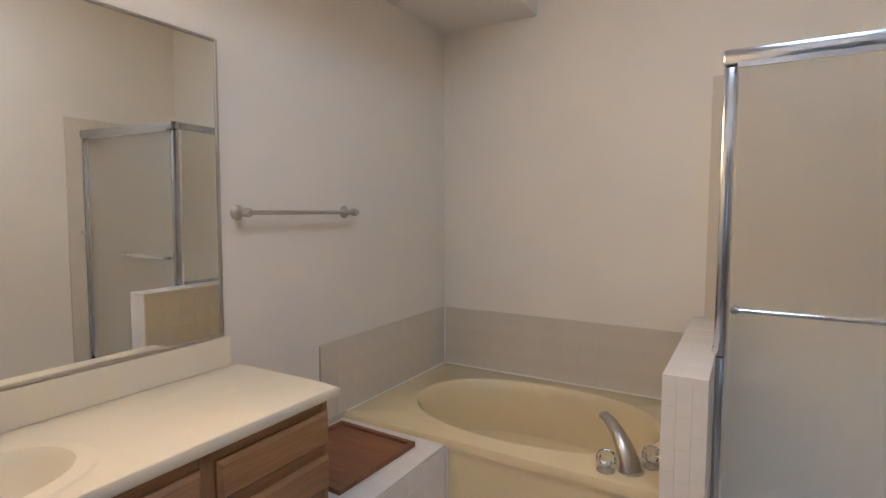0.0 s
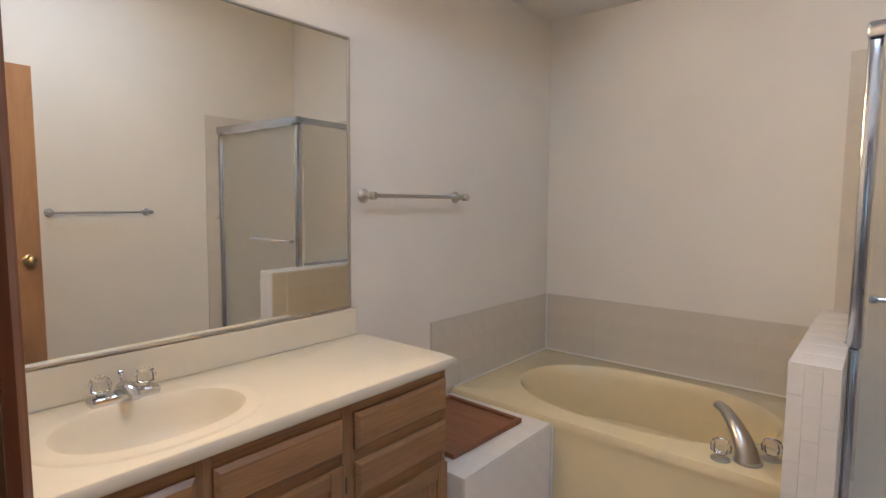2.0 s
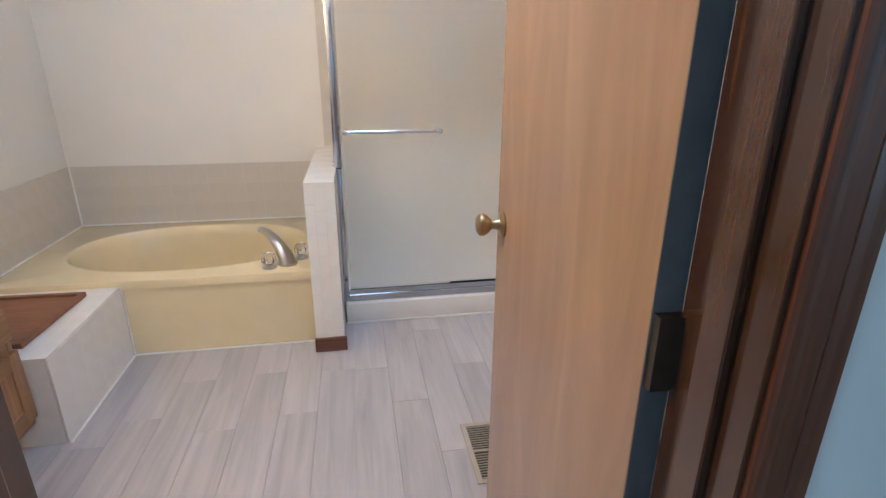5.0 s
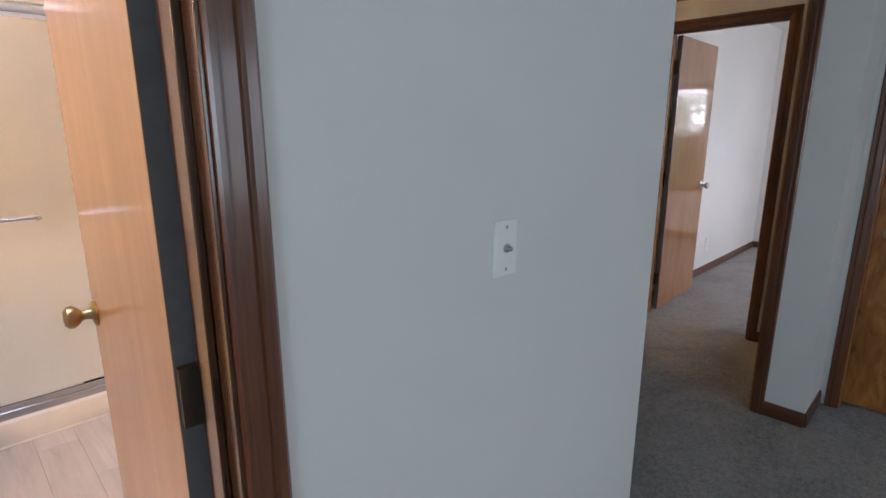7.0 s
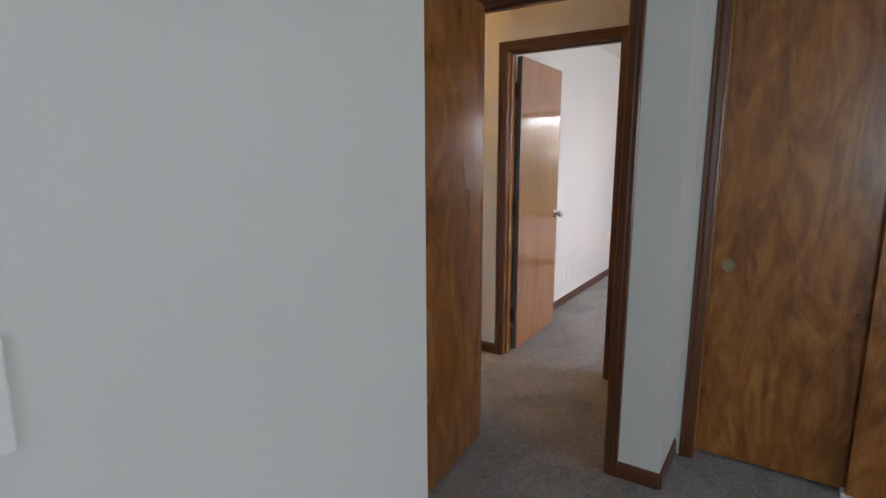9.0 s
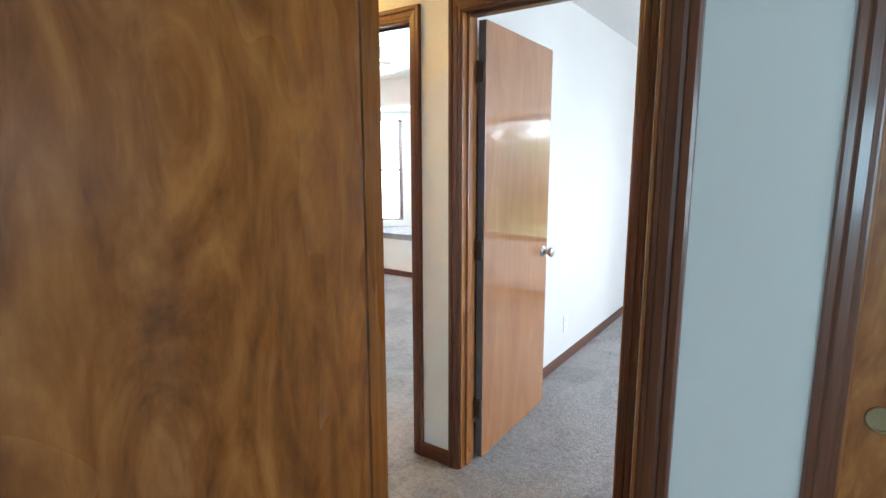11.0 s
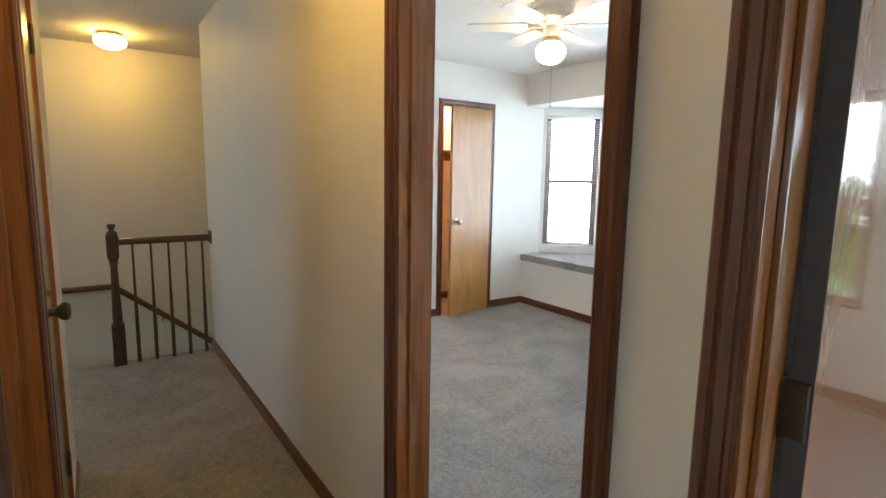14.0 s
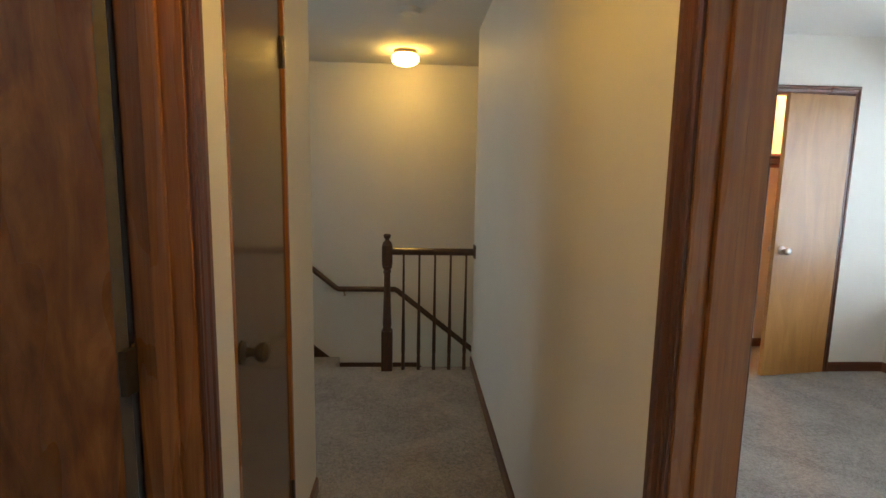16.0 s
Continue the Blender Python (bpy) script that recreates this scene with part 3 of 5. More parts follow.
door_leaf((3.294, 0.660, 0), 186.0, 0.83, "varnished brown flush bedroom door standing open", BRASS, 1, 0.92)
door_frame("x", 3.345, 3.46, 1.555, 2.245, 2.035, "reddish-brown wooden hall door frame", (3.385, 3.42))
door_leaf((3.334, 2.240, 0), 173.0, 0.685, "varnished reddish-brown flush door standing open", BRASS, 1, 0.92)
door_frame("x", 3.345, 3.46, 2.475, 3.01, 2.035, "reddish-brown wooden cupboard door frame", (3.38, 3.415), (True, False))
door_leaf((3.452, 3.006, 0), -90.0, 0.528, "narrow brown flush linen cupboard door, closed", BRONZE, -1, 0.95, (0.25, 1.80), both=False, wood_mat=LINENW)
door_frame("x", 4.33, 4.445, 0.318, 1.022, 2.035, "dark reddish-brown wooden bedroom door frame", (4.365, 4.40))
door_leaf((4.452, 1.018, 0), 1.0, 0.745, "varnished honey-brown flush door standing open", NICKEL, -1, 0.92, wood_mat=BIRCH)
door_frame("x", 4.33, 4.445, 1.30, 2.018, 2.035, "dark reddish-brown wooden bedroom door frame", (4.365, 4.40))
door_frame("y", 4.86, 4.93, 6.42, 6.974, 2.035, "brown wooden closet door frame", None)
door_leaf((6.970, 4.852, 0), 189.0, 0.545, "narrow honey-brown flush closet door standing ajar", NICKEL, 1, 0.93, (0.25, 1.02, 1.80), wood_mat=BIRCHDULL)
door_frame("x", 3.68, 3.795, -1.54, -0.30, 2.045, "reddish-brown wooden frame of the sliding closet", None, (True, False))


def sliding_door(x, y0, y1, pull_y, label):
    d = thing("sliding_door", (x, (y0 + y1) / 2, 0), label, "closet door", "sliding closet doors")
    part("panel", box(x, y0, 0.015, x + 0.03, y1, 2.035, 0.002), DOORW, d)
    part("finger_pull", lathe([(0.0, 0.0015), (0.021, 0.0015), (0.0225, 0.004), (0.027, 0.004), (0.029, 0.0)], pose(x - 0.0002, pull_y, 0.91, 0, -90, 0), 24), BRASS, d, "round brass finger pull", False, 40)
    return d


sliding_door(3.745, -0.90, -0.30, -0.36, "tall brown varnished sliding closet door")
sliding_door(3.700, -1.54, -0.86, -1.48, "tall brown varnished sliding closet door in front")
struct("closet_floor_guide", box(3.70, -0.885, 0.0, 3.765, -0.845, 0.022, 0.003), PLASTIC, "small white floor guide between sliding doors", "guide")

# baseboards
for a in ((-2.6, 0.025, 0.070, 0.025, (0, -1)), (0.843, 0.025, 2.0, 0.025, (0, -1)), (2.0, 0.025, 2.0, 0.90, (1, 0)), (2.0, 0.90, 3.345, 0.90, (0, -1)),
          (3.345, -0.21, 3.345, -0.040, (-1, 0)), (3.345, -0.21, 3.68, -0.21, (0, -1)), (3.68, -4.2, 3.68, -1.603, (-1, 0)),
          (3.46, 0.776, 3.46, 1.492, (1, 0)), (3.46, 2.308, 3.46, 2.456, (1, 0)), (3.46, 3.029, 3.46, 3.42, (1, 0)), (3.46, -0.10, 4.33, -0.10, (0, 1)),
          (4.33, -0.10, 4.33, 0.255, (-1, 0)), (4.33, 1.085, 4.33, 1.237, (-1, 0)), (4.33, 2.081, 4.33, 5.0, (-1, 0)), (2.0, 3.42, 3.46, 3.42, (0, 1)),
          (4.445, 4.86, 6.357, 4.86, (0, -1)), (7.037, 4.86, 7.48, 4.86, (0, -1)), (7.482, 2.45, 7.482, 4.86, (-1, 0)), (7.48, 1.25, 7.48, 2.45, (-1, 0)), (4.445, 1.25, 7.48, 1.25, (0, 1)), (4.445, 2.081, 4.445, 4.86, (1, 0)),
          (4.445, 1.136, 7.49, 1.136, (0, -1)), (7.49, -2.685, 7.49, 1.136, (-1, 0)), (4.445, -2.685, 7.49, -2.685, (0, 1)), (4.445, -2.685, 4.445, 0.255, (1, 0)),
          (1.46, 0.14, 1.46, 2.20, (-1, 0)), (6.2, 5.45, 7.53, 5.45, (0, -1)), (-2.6, -4.2, -2.6, 0.025, (1, 0)), (-2.6, -4.2, 3.68, -4.2, (0, 1))):
    baseboard(*a)

# ---- bathroom things ----


def ring_top(x0, x1, y0, y1, z, cx, cy, rings, lip, bm=None, power=2.0, n=72):
    """A slab top with an oval bowl sunk into it. rings: (half length in x, half length in y, height above z); lip: the slab's edge as (inset, drop) pairs."""
    bm = bm or bmesh.new()
    angs = sorted([2 * math.pi * k / n for k in range(n)] + [math.atan2(yy - cy, xx - cx) % (2 * math.pi) for xx in (x0, x1) for yy in (y0, y1)])

    def edge(a, inset, zz):
        c, s = math.cos(a), math.sin(a)
        t = min(((x1 - inset - cx) / c) if c > 1e-9 else 1e9, ((x0 + inset - cx) / c) if c < -1e-9 else 1e9, ((y1 - inset - cy) / s) if s > 1e-9 else 1e9, ((y0 + inset - cy) / s) if s < -1e-9 else 1e9)
        return bm.verts.new((cx + c * t, cy + s * t, zz))

    def oval(a, rx, ry, zz):
        c, s = math.cos(a), math.sin(a)
        k = (abs(c / rx) ** power + abs(s / ry) ** power) ** (-1 / power)
        return bm.verts.new((cx + c * k, cy + s * k, zz))
    loops = [[edge(a, i, z - d) for a in angs] for i, d in lip] + [[oval(a, rx, ry, z + dz) for a in angs] for rx, ry, dz in rings]
    m = len(angs)
    for p, q in zip(loops, loops[1:]):
        for k in range(m):
            bm.faces.new((p[k], p[(k + 1) % m], q[(k + 1) % m], q[k]))
    bm.faces.new(loops[-1])
    return bm


LIP = [(0.03, 0.036), (0.004, 0.036), (0.0, 0.030), (0.0, 0.010), (0.004, 0.003), (0.012, 0.0)]

# vanity cabinet, top and mirror
van = thing("vanity_cabinet", (-0.96, 0.81, 0), "oak bathroom vanity cabinet with drawers and doors", "cabinet")
VX = -0.735
part("carcass", box(-1.216, 0.165, 0.105, VX - 0.021, 1.457, 0.62), OAK, van)
for y0, y1 in ((0.144, 0.164), (1.458, 1.471)):
    part("side_panel", box(-1.216, y0, 0.105, VX - 0.0205, y1, 0.749), OAK, van)
part("back_of_front", box(VX - 0.034, 0.166, 0.621, VX - 0.021, 1.457, 0.749), OAK, van)
part("toe_kick", box(-1.216, 0.165, 0.0, -0.80, 1.463, 0.105), COUNTER, van, "cream painted toe kick")
for y0, y1 in ((0.165, 0.215), (0.592, 0.632), (1.008, 1.055), (1.448, 1.472)):
    part("face_stile", box(VX - 0.02, y0, 0.105, VX, y1, 0.75, 0.0015), OAK, van)
for z0, z1 in ((0.700, 0.75), (0.105, 0.150)):
    for y0, y1 in ((0.215, 0.592), (0.632, 1.008), (1.055, 1.448)):
        part("face_rail", box(VX - 0.02, y0, z0, VX - 0.001, y1, z1, 0.001), OAKY, van)


def raised_front(name, y0, y1, z0, z1, flat):
    """A drawer front with bevelled edges, or a framed door with a sunk panel."""
    x = VX + 0.001
    if flat:
        bm = bmesh.new()
        ring = []
        for inset, dx in ((0.0, 0.0), (0.0, 0.008), (0.012, 0.019)):
            ring.append([bm.verts.new((x + dx, yy, zz)) for yy, zz in ((y0 + inset, z0 + inset), (y1 - inset, z0 + inset), (y1 - inset, z1 - inset), (y0 + inset, z1 - inset))])
        for a, b in zip(ring, ring[1:]):
            for k in range(4):
                bm.faces.new((a[k], a[(k + 1) % 4], b[(k + 1) % 4], b[k]))
        bm.faces.new(ring[0][::-1])
        bm.faces.new(ring[-1])
        return part(name, bm, OAKY, van)
    d = part(name, box(x, y0 + 0.045, z0 + 0.045, x + 0.010, y1 - 0.045, z1 - 0.045), OAK, van, "oak door with a sunk panel")
    for a in ((y0, z0, y0 + 0.052, z1), (y1 - 0.052, z0, y1, z1)):
        part("door_stile", box(x, a[0], a[1], x + 0.019, a[2], a[3], 0.004), OAK, d)
    for a in ((y0 + 0.052, z0, y1 - 0.052, z0 + 0.052), (y0 + 0.052, z1 - 0.052, y1 - 0.052, z1)):
        part("door_rail", box(x, a[0], a[1], x + 0.0185, a[2], a[3], 0.004), OAKY, d)
    return d


for y0, y1, z0, z1 in ((1.055, 1.448, 0.552, 0.605), (1.055, 1.448, 0.398, 0.456), (0.632, 1.008, 0.555, 0.610), (0.215, 0.592, 0.555, 0.610)):
    part("face_rail", box(VX - 0.02, y0, z0, VX - 0.001, y1, z1, 0.001), OAKY, van)
raised_front("drawer_front", 1.052, 1.465, 0.597, 0.708, True)
raised_front("drawer_front", 1.052, 1.465, 0.449, 0.560, True)
raised_front("drawer_door", 1.052, 1.465, 0.140, 0.408, False)
for y0, y1, hy in ((0.632, 1.006, 0.658), (0.215, 0.590, 0.565)):
    raised_front("drawer_front", y0, y1, 0.602, 0.706, True)
    dd = raised_front("cabinet_door", y0, y1, 0.140, 0.566, False)
    pull = tube([(VX + 0.021, hy, 0.380), (VX + 0.040, hy, 0.392), (VX + 0.047, hy, 0.415), (VX + 0.044, hy, 0.435), (VX + 0.047, hy, 0.457), (VX + 0.040, hy, 0.480), (VX + 0.021, hy, 0.492)], [0.012, 0.007, 0.006, 0.010, 0.006, 0.007, 0.012], 12)
    part("handle", pull, BRONZE, dd, "dark bronze bail handle", False, 50)
    hb = y1 + 0.004 if hy < y0 + 0.1 else y0 - 0.004
    for z in (0.226, 0.504):
        part("hinge", box(VX, hb - 0.004, z - 0.025, VX + 0.014, hb + 0.008, z + 0.025, 0.002), BRONZE, dd, "dark metal hinge")

vt = thing("sink_counter", (-0.96, 0.81, 0.75), "cream cultured-marble vanity top with a moulded oval sink", "countertop")
SINK = [(0.232, 0.318, 0.0), (0.226, 0.310, 0.005), (0.206, 0.288, 0.006), (0.178, 0.262, 0.004), (0.168, 0.252, -0.006), (0.158, 0.240, -0.03), (0.138, 0.212, -0.08), (0.10, 0.16, -0.115), (0.05, 0.08, -0.128), (0.022, 0.022, -0.130)]
SINK = [(a * 0.88, b * 0.84, c) for a, b, c in SINK]
part("slab_with_basin", ring_top(-1.212, -0.702, 0.142, 1.500, 0.786, -0.935, 0.590, SINK, LIP, power=2.2), COUNTER, vt, "", False, 35)
part("backsplash", box(-1.2175, 0.142, 0.786, -1.197, 1.463, 0.896, 0.005), COUNTER, vt)
part("drain", lathe([(0.0, 0.0), (0.019, 0.0), (0.021, 0.003), (0.012, 0.005), (0.0, 0.003)], pose(-0.935, 0.590, 0.6565), 20), CHROME, vt, "chrome drain", False, 40)

FX, FY = -1.122, 0.582
fa = thing("sink_faucet", (FX, FY, 0.790), "chrome two-handle sink faucet with clear acrylic handles", "faucet")
part("base_plate", box(FX - 0.030, FY - 0.085, 0.787, FX + 0.025, FY + 0.085, 0.811, 0.008), CHROME, fa, "", False, 40)
part("spout", tube([(FX - 0.015, FY, 0.805), (FX, FY, 0.823), (FX + 0.03, FY, 0.831), (FX + 0.065, FY, 0.825), (FX + 0.09, FY, 0.815)], [0.024, 0.023, 0.019, 0.015, 0.012], 14, 0.7), CHROME, fa, "", False, 50)
part("lift_rod", lathe([(0.003, 0.0), (0.003, 0.03), (0.008, 0.034), (0.009, 0.042), (0.0, 0.046)], pose(FX - 0.022, FY, 0.821), 12), CHROME, fa, "", False, 40)
ACRY = [(0.010, 0.0), (0.012, 0.008), (0.024, 0.014), (0.027, 0.030), (0.022, 0.045), (0.012, 0.050), (0.010, 0.054), (0.0, 0.056)]
for yy in (FY - 0.055, FY + 0.055):
    part("handle", lathe(ACRY, pose(FX - 0.005, yy, 0.811), 10), ACRYLIC, fa, "clear faceted acrylic handle")

mir = thing("wall_mirror", (-1.21, 0.80, 0.90), "large rectangular vanity mirror in a thin metal frame", "mirror")
MT = Matrix.Translation((-1.199, 0.176, 0.900)) @ pose(0, 0, 0, 0, 0.5, 0.72)


def mbox(*a):
    bm = box(*a)
    bmesh.ops.transform(bm, matrix=MT, verts=bm.verts)
    return bm


part("mirror_glass", mbox(0.001, 0.010, 0.010, 0.006, 1.252, 1.050), MIRROR, mir)
for a in ((0.0, 0.0, 0.010, 1.060), (1.252, 0.0, 1.262, 1.060), (0.010, 0.0, 1.252, 0.010), (0.010, 1.050, 1.252, 1.060)):
    part("mirror_frame", mbox(0.0, a[0], a[1], 0.012, a[2], a[3], 0.002), NICKEL, mir)
vl = thing("vanity_light", (-1.16, 0.75, 2.25), "warm bar light above the vanity mirror", "wall lamp")
part("back_plate", box(-1.2175, 0.33, 2.20, -1.183, 1.17, 2.30, 0.006), CHROME, vl)
for yy in (0.43, 0.64, 0.86, 1.07):
    part("bulb", lathe([(0.014, 0.0), (0.018, 0.015), (0.036, 0.045), (0.040, 0.065), (0.030, 0.092), (0.0, 0.104)], pose(-1.184, yy, 2.25, 0, 90, 0), 20), LAMPGLASS, vl, "lit round bulb", False, 50)


def towel_bar(x, y0, y1, z, out, label, metal):
    """A bar between two turned posts on the wall face x, standing out by the sign of out."""
    tb = thing("towel_bar", (x, (y0 + y1) / 2, z), label, "towel bar", "towel bars")
    post = [(0.0, 0.0), (0.028, 0.0), (0.029, 0.006), (0.022, 0.012), (0.016, 0.02), (0.012, 0.032), (0.012, 0.046), (0.017, 0.052), (0.017, 0.074), (0.012, 0.080), (0.0, 0.082)]
    for yy in (y0, y1):
        part("post", lathe(post, pose(x, yy, z, 0, 90 * out, 0), 24), metal, tb, "", False, 40)
    part("bar", rod((x + out * 0.063, y0 - 0.012, z), (x + out * 0.063, y1 + 0.012, z), 0.0085), metal, tb, "", False, 40)
    for yy, s in ((y0 - 0.012, -1), (y1 + 0.012, 1)):
        part("finial", lathe([(0.0085, 0.0), (0.012, 0.004), (0.012, 0.012), (0.007, 0.018), (0.0, 0.02)], pose(x + out * 0.063, yy, z, -90 * s), 16), metal, tb, "", False, 40)
    return tb


towel_bar(-1.218, 1.517, 2.117, 1.352, 1, "brushed-nickel towel bar on the wall by the tub", NICKEL)
towel_bar(1.46, 1.11, 1.720, 1.207, -1, "chrome towel bar on the wall by the shower", CHROME)

# bathtub with its tiled end platform
tub = thing("bathtub", (-0.45, 2.57, 0), "almond oval soaking tub set into a deck", "bathtub")
TUBR = [(a * 0.975, b * 0.925, c) for a, b, c in ((0.635, 0.432, 0.0), (0.628, 0.425, 0.003), (0.612, 0.408, 0.001), (0.600, 0.397, -0.012), (0.585, 0.383, -0.06), (0.565, 0.365, -0.16), (0.53, 0.335, -0.27), (0.46, 0.27, -0.32), (0.25, 0.14, -0.335))]
part("shell", ring_top(-1.216, 0.217, 2.092, 3.056, 0.388, -0.447, 2.572, TUBR, [(0.02, 0.05), (0.0, 0.046), (0.0, 0.014), (0.004, 0.004), (0.014, 0.0)], power=2.25), ALMOND, tub, "", False, 35)
part("apron", box(-0.640, 2.100, 0.006, 0.217, 2.142, 0.347, 0.004), ALMOND, tub)
plat = thing("tub_platform", (-0.93, 1.78, 0), "white tiled platform at the end of the tub", "platform")
part("platform_core", box(-1.216, 1.482, 0.0, -0.652, 2.090, 0.352), GROUT, plat, "pale grout")
SPX, SPY, DECK = 0.090, 2.200, 0.388
spt = thing("tub_spout", (SPX, SPY, DECK), "brushed-nickel arched deck-mounted tub spout", "faucet")
part("spout", tube([(SPX + a, SPY + a * -0.94, DECK + b) for a, b in ((0.006, -0.004), (-0.004, 0.040), (-0.028, 0.082), (-0.060, 0.118), (-0.094, 0.142), (-0.126, 0.148))], [0.044, 0.041, 0.034, 0.028, 0.024, 0.022], 16, 0.72), NICKEL, spt, "", False, 50)
part("base_ring", lathe([(0.047, 0.0), (0.048, 0.005), (0.043, 0.008)], pose(SPX + 0.004, SPY, DECK), 24), NICKEL, spt, "", False, 40)
for xx, yy in ((SPX - 0.078, SPY - 0.042), (SPX + 0.066, SPY + 0.075)):
    k = thing("crystal_tap", (xx, yy, DECK), "clear faceted acrylic tub tap handle on the deck", "tap handle", "tub tap handles")
    part("escutcheon", lathe([(0.0, 0.0), (0.033, 0.0), (0.034, 0.004), (0.020, 0.012), (0.012, 0.020), (0.0, 0.020)], pose(xx, yy, DECK + 0.0005), 20), NICKEL, k, "", False, 40)
    part("knob", lathe([(0.010, 0.018), (0.022, 0.022), (0.034, 0.034), (0.036, 0.052), (0.030, 0.070), (0.018, 0.076), (0.0, 0.077)], pose(xx, yy, DECK + 0.0005), 9), ACRYLIC, k)
tray = thing("wooden_tray", pose(-0.962, 1.786, 0.360, 0, 0, -2), "brown wooden lap tray lying on the platform", "tray")
part("board", box(-0.206, -0.222, 0.001, 0.206, 0.222, 0.012, 0.001), TRAYW, tray, "", True)
for a in ((-0.212, -0.228, -0.190, 0.228), (0.190, -0.228, 0.212, 0.228), (-0.190, -0.228, 0.190, -0.206), (-0.190, 0.206, 0.190, 0.228)):
    part("rim", box(a[0], a[1], 0.002, a[2], a[3], 0.024, 0.003), TRAYW, tray, "", True)

# half wall by the shower
hw = struct("half_wall", box(0.227, 2.006, 0.0, 0.345, 3.056, 0.826), GROUT, "low tiled wall between tub and shower", "half wall")
struct("half_wall_base", box(0.214, 1.980, 0.0, 0.366, 1.996, 0.072, 0.003), TRIMX, "short reddish-brown wooden base on the half wall", "baseboard")

# shower
sh = thing("shower_enclosure", (0.9, 2.32, 0.12), "framed shower enclosure with obscure glass panels", "shower")
SY, SX0, SX1, CZ = 2.318, 0.353, 1.4505, 0.114
part("jamb_post", box(SX1 - 0.028, SY - 0.020, CZ + 0.001, SX1, SY + 0.020, 1.855, 0.004), ALU, sh, "", False, 40)
part("jamb_post", box(SX0 + 0.001, SY - 0.020, CZ + 0.001, SX0 + 0.030, SY + 0.020, 0.836, 0.004), ALU, sh, "", False, 40)
part("corner_post", box(SX0 - 0.006, SY - 0.020, 0.8375, SX0 + 0.034, SY + 0.020, 1.855, 0.008), ALU, sh, "", False, 40)
part("header", box(SX0 - 0.010, SY - 0.034, 1.856, SX1, SY + 0.032, 1.908, 0.010), ALU, sh, "", False, 40)
part("header_lip", box(SX0 + 0.035, SY - 0.040, 1.842, SX1 - 0.029, SY - 0.0345, 1.860), ALU, sh)
part("side_header", box(SX0 - 0.008, SY + 0.034, 1.860, SX0 + 0.018, 3.046, 1.904, 0.005), ALU, sh)
part("side_sill", box(SX0 - 0.014, SY + 0.034, 0.8375, SX0 + 0.004, 3.046, 0.858, 0.004), ALU, sh)
part("bottom_track", box(SX0 + 0.031, SY - 0.030, CZ + 0.0005, SX1 - 0.029, SY + 0.030, CZ + 0.040, 0.004), ALU, sh)
part("track_rail", box(SX0 + 0.031, SY - 0.026, CZ + 0.041, SX1 - 0.029, SY - 0.018, CZ + 0.066), ALU, sh)
gd = part("sliding_panel", box(0.392, SY - 0.012, CZ + 0.05, 0.935, SY - 0.006, 1.845), FROST, sh, "obscure glass sliding panel")
part("panel_rail", box(0.392, SY - 0.015, CZ + 0.042, 0.935, SY - 0.003, CZ + 0.068), ALU, gd)
gb = part("sliding_panel", box(0.885, SY + 0.006, CZ + 0.05, 1.420, SY + 0.012, 1.845), FROST, sh, "obscure glass sliding panel")
part("panel_rail", box(0.885, SY + 0.003, CZ + 0.042, 1.420, SY + 0.015, CZ + 0.068), ALU, gb)
part("side_panel", box(SX0 - 0.003, SY + 0.036, 0.859, SX0 + 0.003, 3.044, 1.859), FROST, sh, "obscure glass side panel").visible_shadow = False
gd.visible_shadow = gb.visible_shadow = False
part("towel_rail", rod((0.400, SY - 0.062, 1.018), (0.878, SY - 0.062, 1.018), 0.009), CHROME, sh, "chrome rail across the glass", False, 40)
for xx in (0.410, 0.868):
    part("rail_bracket", lathe([(0.012, 0.0), (0.012, 0.036), (0.014, 0.055), (0.010, 0.062), (0.0, 0.063)], pose(xx, SY - 0.012, 1.018, 90), 14), CHROME, sh, "", False, 40)
part("door_pull", tube([(1.440, SY - 0.020, 1.150), (1.432, SY - 0.050, 1.152), (1.415, SY - 0.055, 1.152), (1.402, SY - 0.030, 1.150)], 0.007, 10), CHROME, sh, "small chrome pull by the wall", False, 50)
part("bumper", lathe([(0.008, 0.0), (0.008, 0.012), (0.0, 0.014)], pose(SX0 + 0.018, SY - 0.0205, 0.245, 90), 12), BRONZE, sh, "small dark rubber bumper", False, 40)
pan = thing("shower_pan", (0.9, 2.65, 0), "white shower base with a raised front curb", "shower base")
part("curb", box(0.362, 2.266, 0.0, 1.457, 2.356, CZ, 0.012), TILE, pan, "white curb", False, 40)
part("base", box(0.362, 2.358, 0.0, 1.457, 3.052, 0.06), TILE, pan)
part("drain", lathe([(0.0, 0.0), (0.045, 0.0), (0.046, 0.002), (0.0, 0.002)], pose(0.9, 2.72, 0.0605), 20), CHROME, pan)

